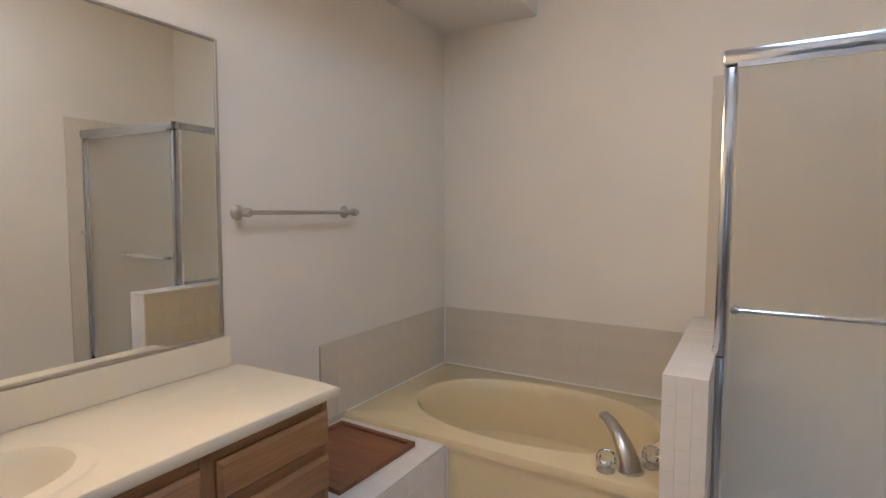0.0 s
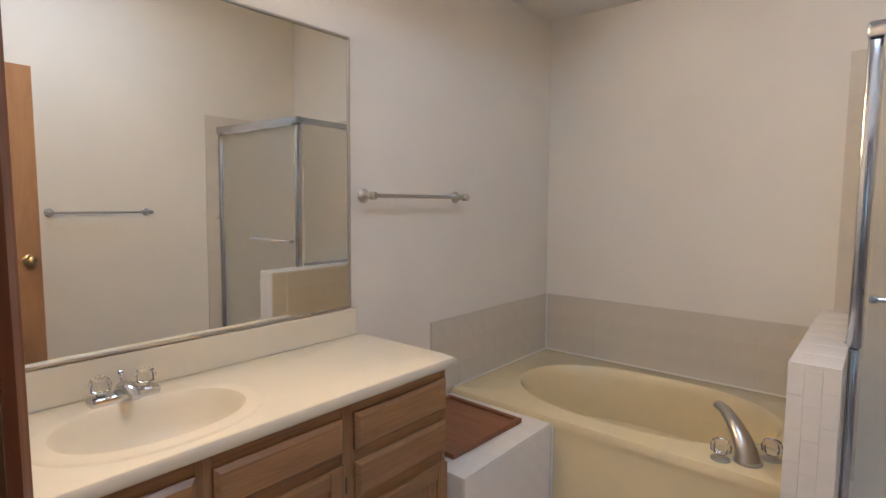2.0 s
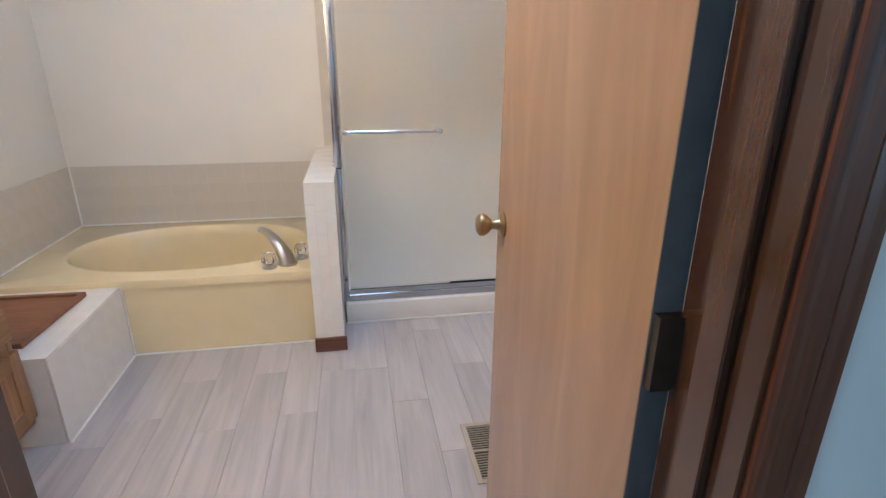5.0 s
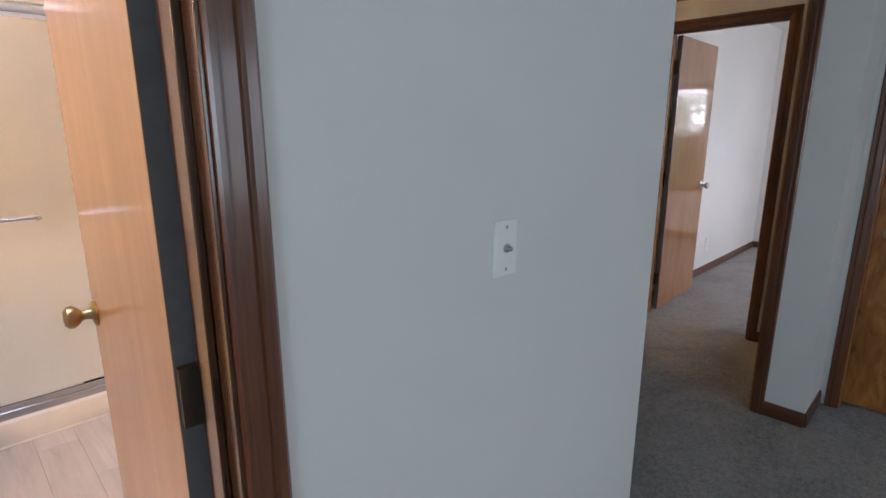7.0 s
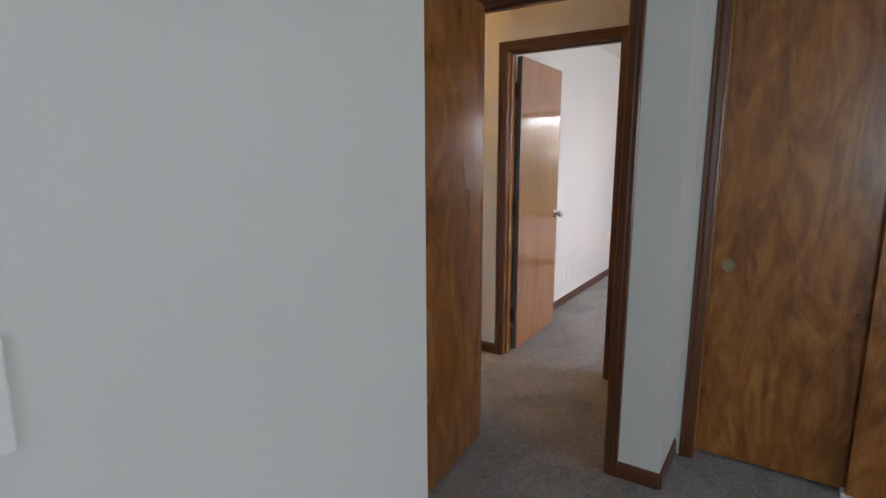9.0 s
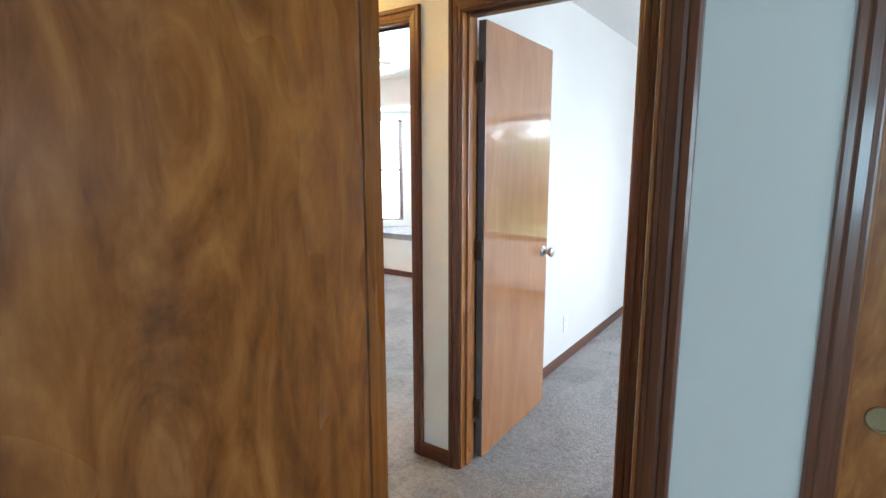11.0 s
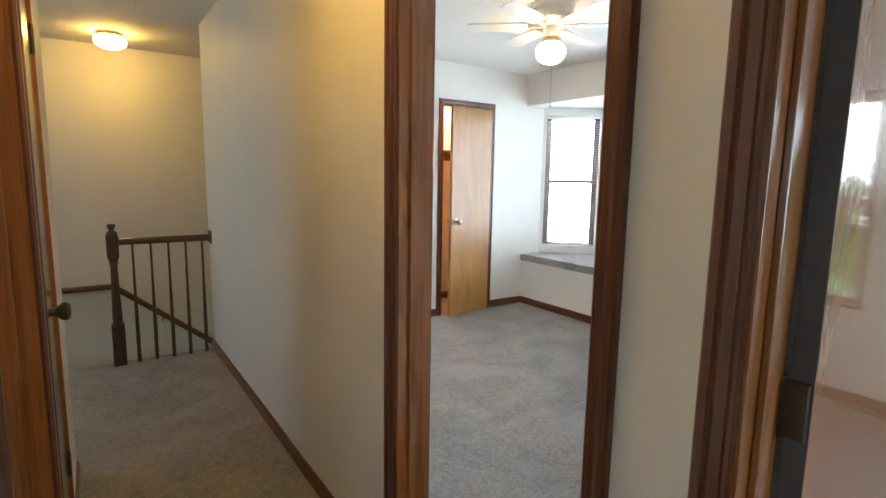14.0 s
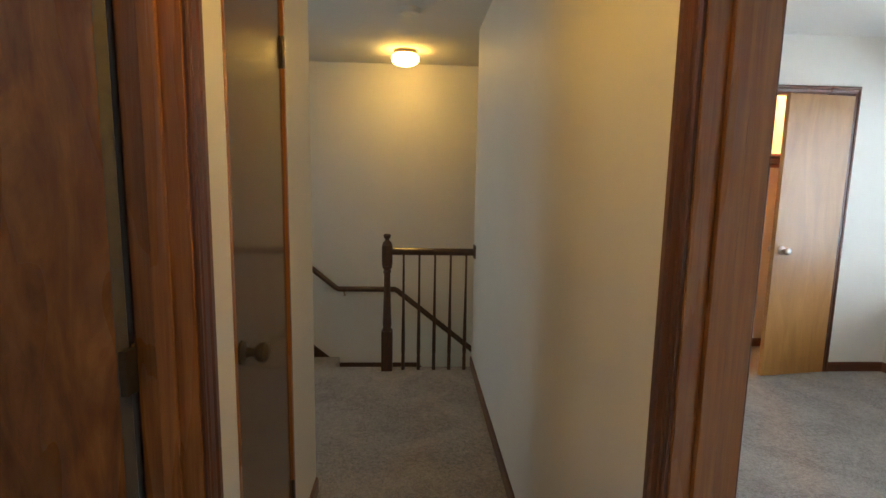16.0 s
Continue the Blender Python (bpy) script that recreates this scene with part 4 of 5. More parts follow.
def floor_register(x0, y0, x1, y1, z, label, slats, along_y=True):
    """A floor vent: a rimmed frame with thin slats over a dark well."""
    r = thing("floor_register", ((x0 + x1) / 2, (y0 + y1) / 2, z), label, "floor vent", "floor vents")
    part("well", box(x0 + 0.012, y0 + 0.012, z + 0.0005, x1 - 0.012, y1 - 0.012, z + 0.0015), DARK, r)
    w = 0.020
    for a in ((x0, y0, x0 + w, y1), (x1 - w, y0, x1, y1), (x0 + w, y0, x1 - w, y0 + w), (x0 + w, y1 - w, x1 - w, y1)):
        part("frame", box(a[0], a[1], z + 0.0016, a[2], a[3], z + 0.006, 0.0015), REG, r)
    ym = (y0 + y1) / 2
    part("middle_bar", box(x0 + w, ym - 0.006, z + 0.0016, x1 - w, ym + 0.006, z + 0.006), REG, r)
    for k in range(slats):
        yy = y0 + w + (y1 - y0 - 2 * w) * (k + 0.5) / slats
        if abs(yy - ym) > 0.009:
            part("slat", box(x0 + w, yy - 0.0018, z + 0.0016, x1 - w, yy + 0.0018, z + 0.0048), REG, r)
    return r


floor_register(0.797, 1.025, 0.944, 1.336, 0.0, "tan metal floor vent in the plank floor", 22)
floor_register(7.34, 3.51, 7.46, 3.80, 0.0, "brown metal floor vent in the carpet by the bay", 20)
floor_register(7.35, 0.24, 7.46, 0.54, 0.0, "brown metal floor vent in the carpet by the wall", 20)

# ---- bedroom and hall things ----


def wall_plate(axis, face, out, a, z, label, category, kind):
    """A cover plate on a wall face; kind: jack, outlet, switch."""
    def bx(u0, v0, u1, v1, d0, d1, bev=0.0):
        f0, f1 = sorted((face + out * d0, face + out * d1))
        return box(*((f0, a + u0, z + v0, f1, a + u1, z + v1) if axis == "x" else (a + u0, f0, z + v0, a + u1, f1, z + v1)), bev)
    at = (face, a, z) if axis == "x" else (a, face, z)
    pl = thing("wall_plate", at, label, category)
    part("plate", bx(-0.0335, -0.0545, 0.0335, 0.0545, 0.0, 0.007, 0.0025), PLATE, pl)
    turn = (0, 90 * out, 0) if axis == "x" else (-90 * out, 0, 0)

    def stud(v, r, d, mat, name, lab=""):
        p = [face + out * 0.0067, a, z + v] if axis == "x" else [a, face + out * 0.0067, z + v]
        part(name, lathe([(0.0, 0.0), (r, 0.0), (r, d), (r * 0.6, d * 1.2), (0.0, d * 1.2)], pose(*p, *turn), 14), mat, pl, lab, False, 40)
    if kind == "jack":
        stud(0.0, 0.0085, 0.004, NICKEL, "hex_nut", "round metal socket")
        stud(0.0, 0.0045, 0.012, BRUSHED, "cable_socket")
        stud(0.041, 0.0035, 0.0012, BRUSHED, "screw")
        stud(-0.041, 0.0035, 0.0012, BRUSHED, "screw")
    elif kind == "outlet":
        for v in (-0.021, 0.021):
            part("socket", bx(-0.016, v - 0.013, 0.016, v + 0.013, 0.005, 0.0078, 0.001), PLASTIC, pl)
            for u in (-0.007, 0.005):
                part("slot", bx(u, v - 0.004, u + 0.002, v + 0.005, 0.0076, 0.0082), DARK, pl)
        stud(0.0, 0.003, 0.0012, BRUSHED, "screw")
    else:
        part("toggle", bx(-0.004, -0.008, 0.004, 0.010, 0.005, 0.016, 0.001), PLASTIC, pl)
        stud(0.03, 0.003, 0.0012, BRUSHED, "screw")
        stud(-0.03, 0.003, 0.0012, BRUSHED, "screw")
    return pl


wall_plate("y", 0.025, -1, 1.315, 1.176, "ivory cable jack plate on the bedroom wall", "wall plate", "jack")
wall_plate("y", 1.136, -1, 5.89, 0.29, "ivory power outlet on the bedroom wall", "outlet", "outlet")
wall_plate("x", 7.49, -1, 1.03, 0.225, "ivory power outlet on the end wall", "outlet", "outlet")
wall_plate("y", 4.86, -1, 6.23, 1.15, "ivory light switch beside the closet door", "switch", "switch")
wall_plate("x", 7.482, -1, 3.60, 0.40, "ivory power outlet under the window seat", "outlet", "outlet")


def ceiling_light(x, y, z, label, glass):
    l = thing("ceiling_light", (x, y, z), label, "ceiling lamp")
    part("canopy", lathe([(0.0, 0.0), (0.095, 0.0), (0.095, -0.018), (0.090, -0.030), (0.0, -0.030)], pose(x, y, z), 32), BRASS, l, "brass collar", False, 40)
    part("shade", lathe([(0.088, -0.030), (0.108, -0.045), (0.114, -0.066), (0.106, -0.092), (0.080, -0.114), (0.040, -0.126), (0.0, -0.129)], pose(x, y, z), 32), glass, l, "lit white glass mushroom shade", False, 50)
    return l


ceiling_light(3.80, 5.67, 2.44, "round glass hall lamp with a brass collar, lit", HALLGLASS)
ceiling_light(3.90, 2.1, 2.44, "round glass hall lamp near the bedroom doors, lit", HALLGLASS_B)
sm = thing("smoke_detector", (3.85, 4.6, 2.44), "white round smoke detector on the hall ceiling", "smoke detector")
part("body", lathe([(0.0, 0.0), (0.066, 0.0), (0.068, -0.012), (0.060, -0.030), (0.040, -0.036), (0.0, -0.037)], pose(3.85, 4.6, 2.44), 32), PLASTIC, sm, "", False, 40)
part("vent_ring", lathe([(0.030, -0.0365), (0.031, -0.040), (0.026, -0.041), (0.0, -0.041)], pose(3.85, 4.6, 2.44), 24), PLASTIC, sm, "", False, 40)

# stair rail
st = thing("stair_railing", (4.0, 4.914, 0), "dark wooden stair railing with a turned newel post", "railing")
NX, NY = 3.697, 4.914
nw = part("newel_post", box(NX - 0.040, NY - 0.040, 0.0, NX + 0.040, NY + 0.040, 0.30, 0.004), RAILW, st, "dark square-based newel post")
part("turned_shaft", lathe([(0.038, 0.30), (0.028, 0.325), (0.033, 0.345), (0.030, 0.40), (0.024, 0.60), (0.022, 0.72), (0.030, 0.735), (0.024, 0.75), (0.034, 0.765), (0.036, 0.78)], pose(NX, NY, 0), 24), RAILW, nw, "", False, 40)
part("newel_block", box(NX - 0.037, NY - 0.037, 0.78, NX + 0.037, NY + 0.037, 0.935, 0.010), RAILW, nw)
part("finial", lathe([(0.034, 0.935), (0.030, 0.950), (0.018, 0.960), (0.014, 0.968), (0.024, 0.985), (0.028, 1.000), (0.020, 1.008), (0.0, 1.002)], pose(NX, NY, 0), 20), RAILW, nw, "", False, 40)
part("top_rail", prism([(-0.030, 0.0), (0.030, 0.0), (0.032, 0.022), (0.022, 0.040), (0.010, 0.046), (-0.010, 0.046), (-0.022, 0.040), (-0.032, 0.022)], 0.0, 4.329 - NX - 0.036, Matrix.Translation((NX + 0.036, NY, 0.862)) @ Matrix(((0, 0, 1, 0), (1, 0, 0, 0), (0, 1, 0, 0), (0, 0, 0, 1)))), RAILW, st)
BAL = [(0.013, 0.0), (0.013, 0.10), (0.010, 0.115), (0.014, 0.13), (0.0125, 0.30), (0.0085, 0.60), (0.0075, 0.862)]
for k in range(5):
    xx = 3.815 + 0.113 * k
    b = part("baluster", lathe(BAL, pose(xx, NY, 0), 14), RAILW, st, "", False, 40)
part("wall_bracket_plate", box(4.318, NY - 0.045, 0.840, 4.3295, NY + 0.045, 0.935, 0.003), RAILW, st)
hr = thing("wall_handrail", (3.5, 6.15, 0.3), "dark wooden handrail following the stairs along the wall", "handrail")
part("rail", tube([(2.55, 6.145, 0.83), (3.145, 6.145, 0.345), (3.17, 6.145, 0.335), (3.70, 6.145, 0.335), (3.725, 6.145, 0.325), (5.9, 6.145, -1.42)], 0.026, 12), RAILW, hr, "", False, 40)
for xx, zz in ((3.22, 0.335), (2.8, 0.625), (4.1, 0.03), (5.1, -0.75)):
    part("bracket", tube([(xx, 6.199, zz - 0.07), (xx, 6.165, zz - 0.065), (xx, 6.145, zz - 0.02)], [0.014, 0.007, 0.008], 10), BRASS, hr, "small metal rail bracket", False, 50)
struct("stair_skirt", prism([(2.0, 0.0), (2.62, 0.0), (3.14, -0.42), (3.92, -0.42), (5.9, -1.90), (5.9, -2.2), (3.85, -0.56), (3.1, -0.56), (2.55, -0.10), (2.0, -0.10)], 0.0, 0.014, Matrix(((1, 0, 0, 0), (0, 0, -1, 6.2), (0, 1, 0, 0), (0, 0, 0, 1)))), RAILW, "dark wooden skirting along the stairs", "baseboard")

# ---- room with the bay window ----
seat = thing("carpeted_bench", (7.83, 3.64, 0.475), "carpeted window seat built into the bay", "window seat")
part("seat_top", prism([(7.460, 2.451), (7.729, 2.451), (8.228, 2.951), (8.228, 4.359), (7.729, 4.858), (7.460, 4.858)], 0.476, 0.546), CARPET, seat)


def window_unit(m, w, z0, z1, label, blind=True, deep=0.11):
    """A double-hung window in a hole that starts at local x 0 in the frame m (x along the wall, y outwards), with a slatted blind."""
    wd = thing("window", m @ Matrix.Translation((w / 2, 0, z0)), label, "window", "", "structure")
    zm = (z0 + z1) / 2

    def wp(name, a, mat, parent=wd, bev=0.002, lab=""):
        bm = box(*a, bev)
        bmesh.ops.transform(bm, matrix=m, verts=bm.verts)
        return part(name, bm, mat, parent, lab)
    for a in ((0.0, 0.0, z0, 0.018, deep, z1), (w - 0.018, 0.0, z0, w, deep, z1), (0.018, 0.0, z1 - 0.018, w - 0.018, deep, z1)):
        wp("window_frame", a, PLASTIC if blind else TRIMW)
    wp("window_sill", (0.018, -0.004, z0, w - 0.018, deep, z0 + 0.02), PLASTIC if blind else TRIMW)
    sw = 0.075 if blind else 0.062
    for lo, hi, y in ((z0 + 0.02, zm + 0.02, 0.060), (zm - 0.02, z1 - 0.018, 0.085)):
        s = wp("sash", (0.018, y, lo, sw, y + 0.022, hi), TRIMW)
        wp("sash_stile", (w - sw, y, lo, w - 0.018, y + 0.022, hi), TRIMW, s)
        wp("sash_rail", (sw, y, lo, w - sw, y + 0.022, lo + 0.042), TRIMW, s)
        wp("sash_rail", (sw, y, hi - 0.040, w - sw, y + 0.022, hi), TRIMW, s)
        wp("pane", (sw, y + 0.009, lo + 0.042, w - sw, y + 0.013, hi - 0.040), PANE, s, 0.0).visible_shadow = False
    if blind:
        bl = thing("window_blind", m @ Matrix.Translation((w / 2, 0.025, z1)), "white horizontal slatted blind lowered over the window", "blind", "bay window blinds")
        wp("headrail", (0.022, 0.010, z1 - 0.046, w - 0.022, 0.040, z1 - 0.019), BLIND, bl)
        wp("bottom_rail", (0.022, 0.014, z0 + 0.022, w - 0.022, 0.036, z0 + 0.036), BLIND, bl)
        for u in (0.11, w - 0.11):
            wp("cord", (u - 0.001, 0.024, z0 + 0.036, u + 0.001, 0.026, z1 - 0.046), BLIND, bl, 0.0)
        slat = None
        n = int((z1 - z0 - 0.10) / 0.026)
        for k in range(n):
            z = z0 + 0.05 + 0.026 * k
            if slat is None:
                bm = bmesh.new()
                pts = [(-0.012, 0.0), (-0.006, 0.0016), (0.0, 0.0022), (0.006, 0.0016), (0.012, 0.0)]
                a = [bm.verts.new((0.022, 0.025 + y, z + h - y * 0.3)) for y, h in pts]
                b = [bm.verts.new((w - 0.022, 0.025 + y, z + h - y * 0.3)) for y, h in pts]
                for i in range(4):
                    bm.faces.new((a[i], a[i + 1], b[i + 1], b[i]))
                bmesh.ops.solidify(bm, geom=bm.faces[:], thickness=0.0006)
                bmesh.ops.transform(bm, matrix=m, verts=bm.verts)
                slat = part("slat", bm, BLIND, bl)
                zs = z
            else:
                ob = new("slat", slat.data)
                ob.parent, ob.matrix_parent_inverse = bl, WM[bl].inverted()
                ob.matrix_basis = Matrix.Translation((0, 0, z - zs))
    return wd


window_unit(BAY1 @ Matrix.Translation((0.09, 0, 0)), 0.594, 0.60, 2.06, "double-hung window in stained wood with a white blind")
window_unit(BAY2 @ Matrix.Translation((0.18, 0, 0)), 1.01, 0.60, 2.06, "wide double-hung bay window with a white blind")
window_unit(BAY3 @ Matrix.Translation((0.023, 0, 0)), 0.594, 0.60, 2.06, "double-hung window in stained wood with a white blind")
window_unit(Matrix.Translation((7.49, -0.68, 0)) @ Matrix.Rotation(radians(90), 4, "Z") @ Matrix.Diagonal((1, -1, 1, 1)), 0.95, 0.60, 1.92, "double-hung bedroom window looking onto greenery", False)
window_unit(Matrix.Translation((-2.60, -3.05, 0)) @ Matrix.Rotation(radians(90), 4, "Z"), 1.40, 0.85, 2.05, "double-hung window of the main bedroom", False)
window_unit(Matrix.Translation((2.0, 3.85, 0)) @ Matrix.Rotation(radians(90), 4, "Z"), 0.75, 0.85, 2.0, "small double-hung stair window", False)
window_unit(Matrix.Translation((6.4, -2.685, 0)) @ Matrix.Rotation(radians(180), 4, "Z"), 1.30, 0.75, 2.05, "double-hung bedroom window", False)
window_unit(Matrix.Translation((3.0, -4.2, 0)) @ Matrix.Rotation(radians(180), 4, "Z"), 1.80, 0.75, 2.05, "wide double-hung bedroom window", False)

fan = thing("ceiling_fan", (6.05, 3.137, 2.44), "white flush ceiling fan with a lit globe", "ceiling fan")
FO = pose(6.05, 3.137, 2.45)
part("canopy", lathe([(0.0, 0.0), (0.135, 0.0), (0.138, -0.02), (0.128, -0.035), (0.128, -0.06), (0.118, -0.075), (0.118, -0.10), (0.09, -0.125), (0.05, -0.135), (0.0, -0.135)], FO, 36), WHITE, fan, "ribbed white motor housing", False, 30)
part("switch_housing", lathe([(0.045, -0.130), (0.052, -0.16), (0.050, -0.20), (0.040, -0.215), (0.0, -0.215)], FO, 28), WHITE, fan, "", False, 40)
part("light_fitter", lathe([(0.05, -0.205), (0.058, -0.215), (0.058, -0.235), (0.0, -0.235)], FO, 28), BRASS, fan, "brass fitter", False, 40)
part("globe", lathe([(0.050, -0.232), (0.076, -0.248), (0.092, -0.276), (0.092, -0.304), (0.074, -0.338), (0.040, -0.358), (0.0, -0.364)], FO, 32), FANGLASS, fan, "lit white glass globe", False, 60)
for k in range(6):
    m = FO @ pose(0, 0, -0.135, 0, 0, 60 * k + 17)
    bl = prism([(0.15, -0.045), (0.20, -0.050), (0.49, -0.060), (0.522, -0.048), (0.53, 0.0), (0.522, 0.048), (0.49, 0.060), (0.20, 0.050), (0.15, 0.045)], -0.003, 0.003, m @ pose(0, 0, 0, 10))
    b = part("blade", bl, WHITE, fan, "white fan blade")
    part("blade_arm", prism([(0.06, -0.012), (0.12, -0.012), (0.17, -0.045), (0.21, -0.045), (0.21, 0.045), (0.17, 0.045), (0.12, 0.012), (0.06, 0.012)], 0.0035, 0.009, m @ pose(0, 0, 0, 10)), BRASS, b, "brass blade arm")
part("pull_chain", rod((6.065, 3.137, 1.835), (6.065, 3.137, 2.21), 0.0012, 6), BRASS, fan)
part("chain_knob", lathe([(0.0, -0.012), (0.006, -0.006), (0.006, 0.004), (0.002, 0.010), (0.0, 0.010)], pose(6.065, 3.137, 1.828), 10), PLASTIC, fan, "", False, 40)

shelf = thing("closet_shelf", (6.9, 5.2, 1.6), "wooden closet shelf on cleats with a hanging rod", "shelf")
part("board", box(6.21, 5.17, 1.62, 7.525, 5.445, 1.64, 0.002), TRIMX, shelf)
part("cleat", box(6.21, 5.425, 1.55, 7.525, 5.448, 1.6195, 0.002), TRIMX, shelf)
part("rod", rod((6.21, 5.24, 1.55), (7.525, 5.24, 1.55), 0.016), TRIMX, shelf, "round hanging rod", False, 40)

# trees outside the corner bedroom and the bay


def tree(x, y, h, spread, seed, label):
    rng = random.Random(seed)
    t = thing("tree", (x, y, -3.0), label, "tree", "trees outside")
    bm = tube([(x, y, -3.0), (x + 0.05, y, -3.0 + h * 0.25), (x - 0.05, y + 0.1, -3.0 + h * 0.55), (x, y, -3.0 + h * 0.85)], [0.22, 0.16, 0.10, 0.03], 10)
    for k in range(9):
        a, z = rng.uniform(0, 6.28), -3.0 + h * rng.uniform(0.3, 0.7)
        r = spread * rng.uniform(0.5, 0.85)
        tube([(x, y, z), (x + 0.5 * r * math.cos(a), y + 0.5 * r * math.sin(a), z + 0.35 * r), (x + r * math.cos(a), y + r * math.sin(a), z + 0.55 * r)], [0.07, 0.045, 0.012], 7, 1.0, bm)
    part("trunk", bm, BARK, t, "brown bark trunk with limbs", False, 50)
    vs, fs = [], []
    for c in range(110):
        a, e, r = rng.uniform(0, 6.28), rng.uniform(-0.5, 1.2), spread * rng.uniform(0.35, 1.0)
        cx, cy, cz = x + r * math.cos(a) * math.cos(e), y + r * math.sin(a) * math.cos(e), -3.0 + h * 0.62 + r * math.sin(e) * 1.1
        for q in range(46):
            p = Vector((cx, cy, cz)) + Vector((rng.gauss(0, 1), rng.gauss(0, 1), rng.gauss(0, 0.8))) * 0.28
            u = Vector((rng.gauss(0, 1), rng.gauss(0, 1), rng.gauss(0, 1))).normalized() * 0.09
            w = u.cross(Vector((rng.gauss(0, 1), rng.gauss(0, 1), rng.gauss(0, 1)))).normalized() * 0.05
            n = len(vs)
            vs += [p - u, p + w, p + u, p - w]
            fs.append((n, n + 1, n + 2, n + 3))
    me = bpy.data.meshes.new("crown")
    me.from_pydata(vs, [], fs)
    me.materials.append(LEAF)
    ob = new("crown", me)
    ob.parent, ob.matrix_parent_inverse = t, WM[t].inverted()
    return t


tree(19.0, -4.2, 4.9, 2.4, 3, "leafy green tree standing on the lawn")
tree(22.0, 0.4, 5.2, 2.8, 5, "rounded leafy green tree on the lawn")
tree(20.5, -6.6, 6.4, 2.7, 11, "tall leafy green tree on the lawn")
tree(24.0, -8.5, 5.6, 3.0, 8, "broad leafy green tree farther out on the lawn")

# ---- pieces: tiles and planks ----


def piece_maker(dx, dy, dz, bev, material):
    """One bevelled block about its own centre, whose mesh the pieces share."""
    bm = box(-dx / 2, -dy / 2, -dz / 2, dx / 2, dy / 2, dz / 2)
    if bev:
        bmesh.ops.bevel(bm, geom=bm.edges[:], offset=bev, segments=1, affect="EDGES")
    me = bpy.data.meshes.new("piece")
    bmesh.ops.recalc_face_normals(bm, faces=bm.faces)
    bm.to_mesh(me)
    bm.free()
    me.materials.append(material)
    return me


CACHE = {}


def piece(name, parent, a, b, material, bev=0.0012):
    """A block from corner a to corner b under parent; alike blocks share a mesh."""
    d = tuple(round(q - p, 4) for p, q in zip(a, b))
    key = (d, material.name, bev)
    if key not in CACHE:
        CACHE[key] = piece_maker(*d, bev, material)
    ob = new(name, CACHE[key])
    ob.parent, ob.matrix_parent_inverse = parent, WM[parent].inverted()
    ob.location = [(p + q) / 2 for p, q in zip(a, b)]
    return ob


def spans(lo, hi, pitch, start=0.0, gap=0.002):
    """Cuts a length into pieces of the pitch, with gaps; start shifts the first cut."""
    out, p = [], lo
    q = lo + (pitch - start if start else pitch)
    while p < hi - 0.004:
        out.append((p, min(q, hi) - gap))
        p, q = q, q + pitch
    return [(a, b) for a, b in out if b - a > 0.006]


T = 0.108
# half wall: end face in three staggered columns, cap, tub side, shower side
for x0, x1, s in ((0.219, 0.262, 0.02), (0.2625, 0.308, 0.05), (0.3085, 0.353, 0.0)):
    for z0, z1 in spans(0.0, 0.829, T, s + 0.001, 0.0008):
        piece("tile", hw, (x0, 1.996, z0), (x1, 2.005, z1), TILE, 0.0005)
for y0, y1 in spans(1.996, 3.056, T * 1.4, 0, 0.0015):
    piece("tile", hw, (0.219, y0, 0.828), (0.353, y1, 0.837), TILE)
for y0, y1 in spans(2.006, 3.056, T, 0, 0.0002):
    for z0, z1 in spans(0.392, 0.827, T, 0, 0.0002):
        piece("tile", hw, (0.218, y0, z0), (0.2265, y1, z1), SPLASH, 0.0008)
for y0, y1 in spans(2.006, 2.262, T):
    for z0, z1 in spans(0.0, 0.827, T):
        piece("tile", hw, (0.3455, y0, z0), (0.3525, y1, z1), TILE, 0.0008)
# platform: top and the two seen faces
for y0, y1 in spans(1.474, 2.090, T, 0, 0.0003):
    for x0, x1 in spans(-1.216, -0.646, T, 0.03, 0.0003):
        piece("tile", plat, (x0, y0, 0.3525), (x1, y1, 0.3600), TILE, 0.0003)
for y0, y1 in spans(1.474, 2.090, T, 0, 0.0004):
    for z0, z1 in spans(0.0, 0.352, T, 0.05, 0.0004):
        piece("tile", plat, (-0.6515, y0, z0), (-0.644, y1, z1), TILE, 0.0003)
for x0, x1 in spans(-1.216, -0.653, T, 0.03, 0.0004):
    for z0, z1 in spans(0.0, 0.352, T, 0.05, 0.0004):
        piece("tile", plat, (x0, 1.474, z0), (x1, 1.4815, z1), TILE, 0.0003)
# splash tiles round the tub
sp = struct("tub_splash_west", box(-1.2175, 1.935, 0.361, -1.214, 3.056, 0.749), GROUT_B, "beige tiled splash on the wall beside the tub", "tile splash")
for y0, y1 in spans(1.935, 3.054, T, 0, 0.0005):
    for z0, z1 in spans(0.391, 0.749, T + 0.012, 0, 0.0005):
        piece("tile", sp, (-1.2135, y0, z0), (-1.208, y1, z1), SPLASH, 0.0003)
sp = struct("tub_splash_north", box(-1.214, 3.054, 0.361, 0.217, 3.0575, 0.749), GROUT_B, "beige tiled splash on the wall behind the tub", "tile splash")
for x0, x1 in spans(-1.206, 0.215, T, 0, 0.0005):
    for z0, z1 in spans(0.391, 0.749, T + 0.012, 0, 0.0005):
        piece("tile", sp, (x0, 3.048, z0), (x1, 3.0535, z1), SPLASH, 0.0003)
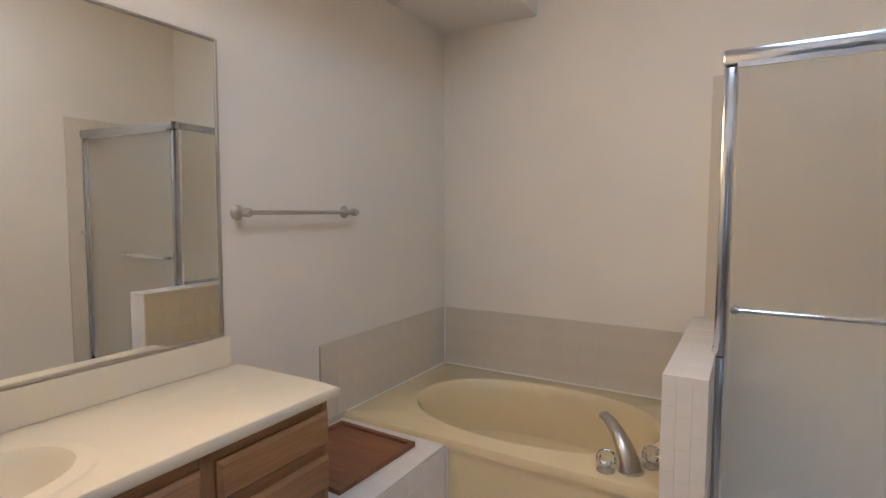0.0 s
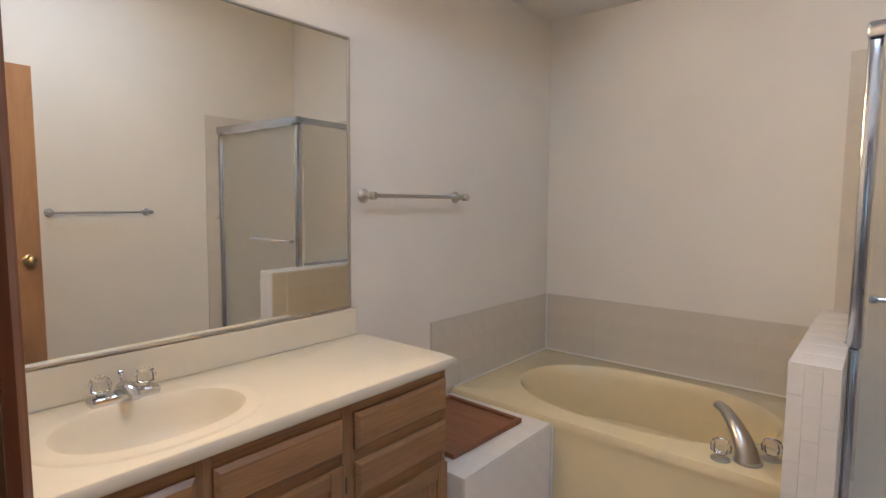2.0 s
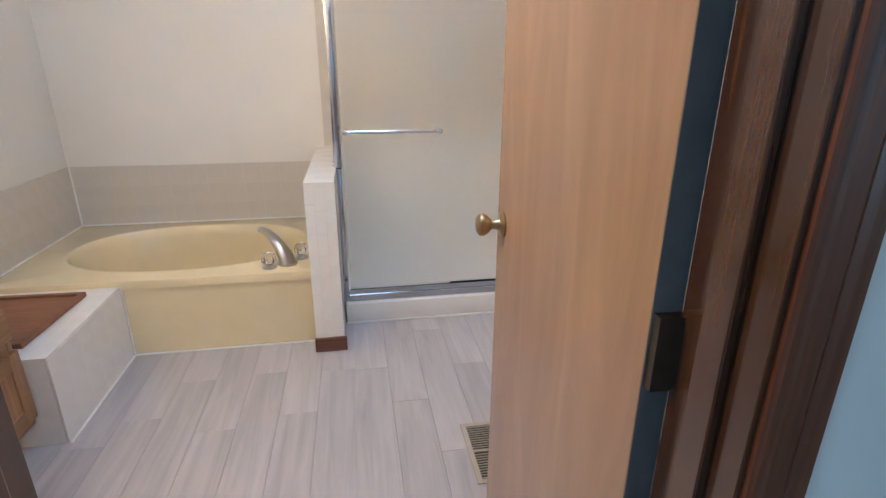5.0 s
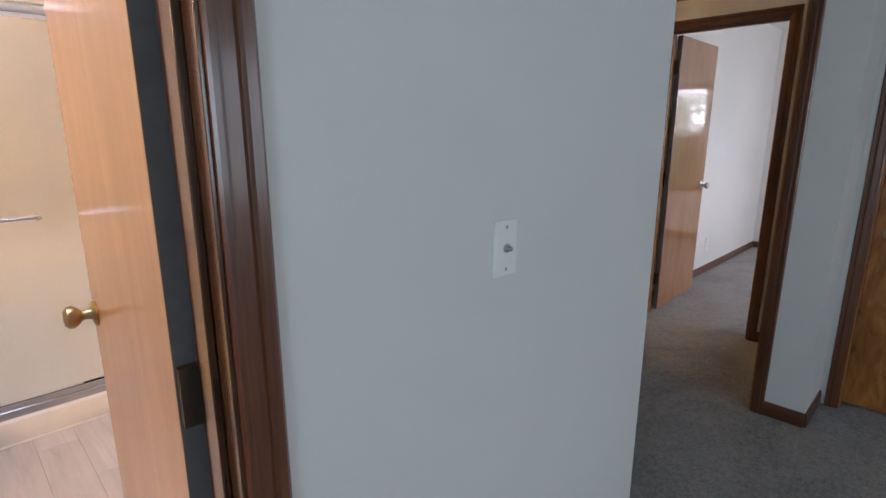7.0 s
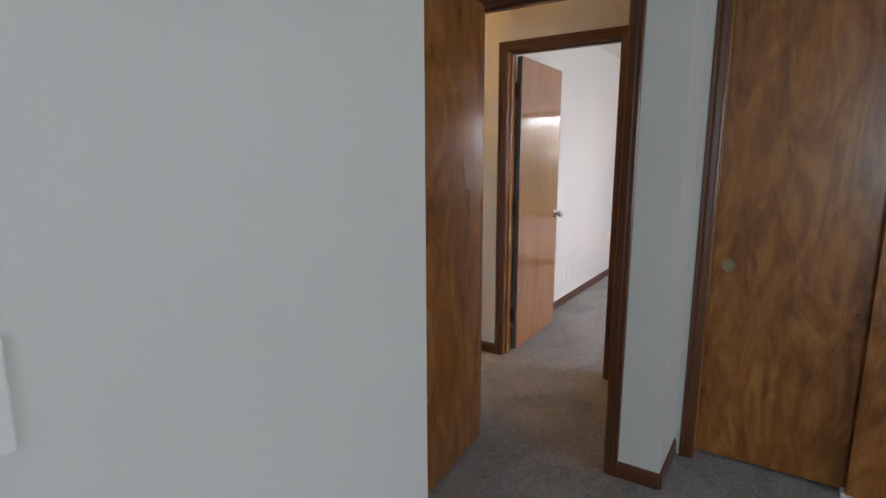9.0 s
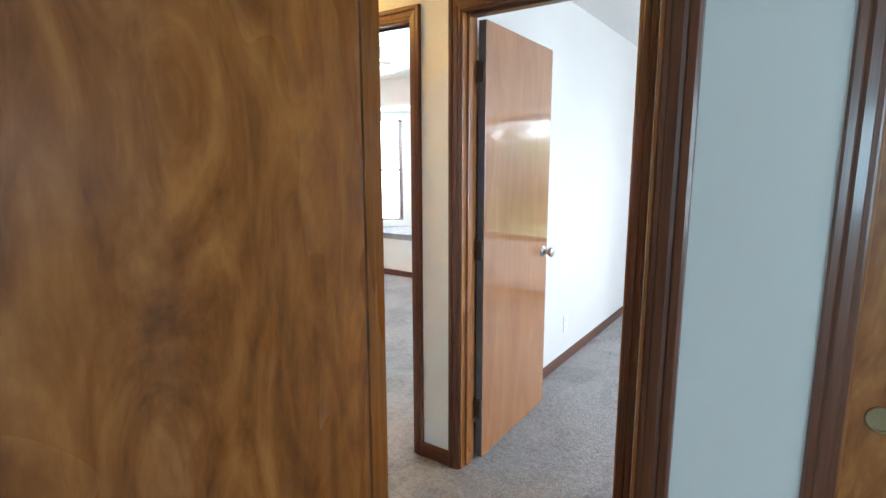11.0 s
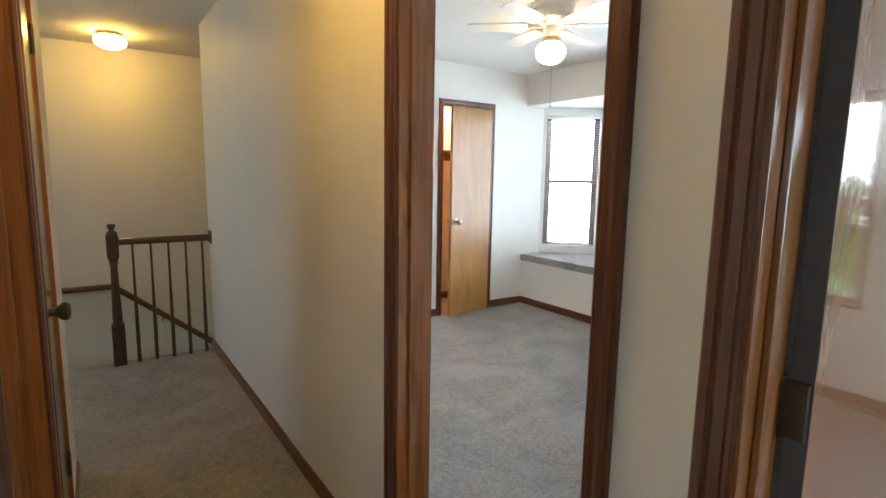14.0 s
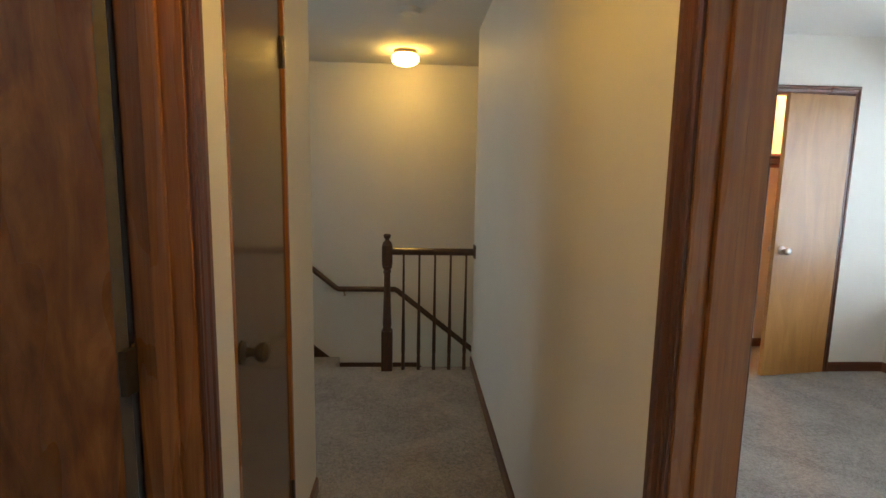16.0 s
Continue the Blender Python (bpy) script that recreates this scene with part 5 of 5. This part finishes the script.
# shower wall tiles, seen beside and above the glass: one joined part each
for nm, lab in (("shower_tile_north", "beige tiled back wall of the shower"), ("shower_tile_east", "beige tiled side wall of the shower")):
    base_bm = box(0.268, 3.054, 0.84, 1.46, 3.0575, 1.997) if "north" in nm else box(1.4565, 2.19, 0.116, 1.4595, 3.054, 1.997)
    sp = struct(nm, base_bm, GROUT_B, lab, "tile")
    bm = bmesh.new()
    for u0, u1 in (spans(0.268, 1.452, T, 0, 0.0012) if "north" in nm else spans(2.19, 3.046, T, 0, 0.0012)):
        for z0, z1 in spans(0.84 if "north" in nm else 0.13, 1.997, T, 0, 0.0012):
            if "north" in nm:
                box(u0, 3.048, z0, u1, 3.0538, z1, bm=bm)
            else:
                box(1.451, u0, z0, 1.4563, u1, z1, bm=bm)
    tagged(part("tiles", bm, SPLASH, sp), "", "", "", "stuff")
# caulk lines at the floor
struct("caulk_tub", box(-0.636, 2.091, 0.0, 0.217, 2.099, 0.007), CAULK, "white caulk line along the tub apron", "trim")
struct("caulk_apron_end", box(-0.6435, 2.091, 0.008, -0.637, 2.099, 0.352), CAULK, "white caulk line where tub and platform meet", "trim")
struct("caulk_platform", box(-0.643, 1.474, 0.0, -0.636, 2.090, 0.006), CAULK, "white caulk line along the platform", "trim")
struct("caulk_shower", box(0.362, 2.257, 0.0, 1.457, 2.265, 0.007), CAULK, "white caulk line along the shower curb", "trim")
struct("caulk_corner", box(-1.2075, 3.041, 0.389, -1.2005, 3.0475, 0.749), CAULK, "white caulk line in the tiled corner", "trim")
struct("caulk_tub_back", box(-1.2005, 3.0405, 0.3885, 0.217, 3.0475, 0.395), CAULK, "white caulk line where the tub meets the tiles", "trim")
struct("caulk_tub_side", box(-1.2075, 2.10, 0.3885, -1.2007, 3.040, 0.395), CAULK, "white caulk line where the tub meets the tiles", "trim")
# plank floor
fl = bpy.data.objects["floor_bath"]
rng = random.Random(7)
for k, (x0, x1) in enumerate(spans(-1.213, 1.458, 0.152, 0.06, 0.0012)):
    for y0, y1 in spans(0.087, 3.05, 0.914, rng.uniform(0.05, 0.85), 0.0012):
        piece("plank", fl, (x0, y0, -0.0115), (x1, y1, 0.0), PLANK, 0.0)
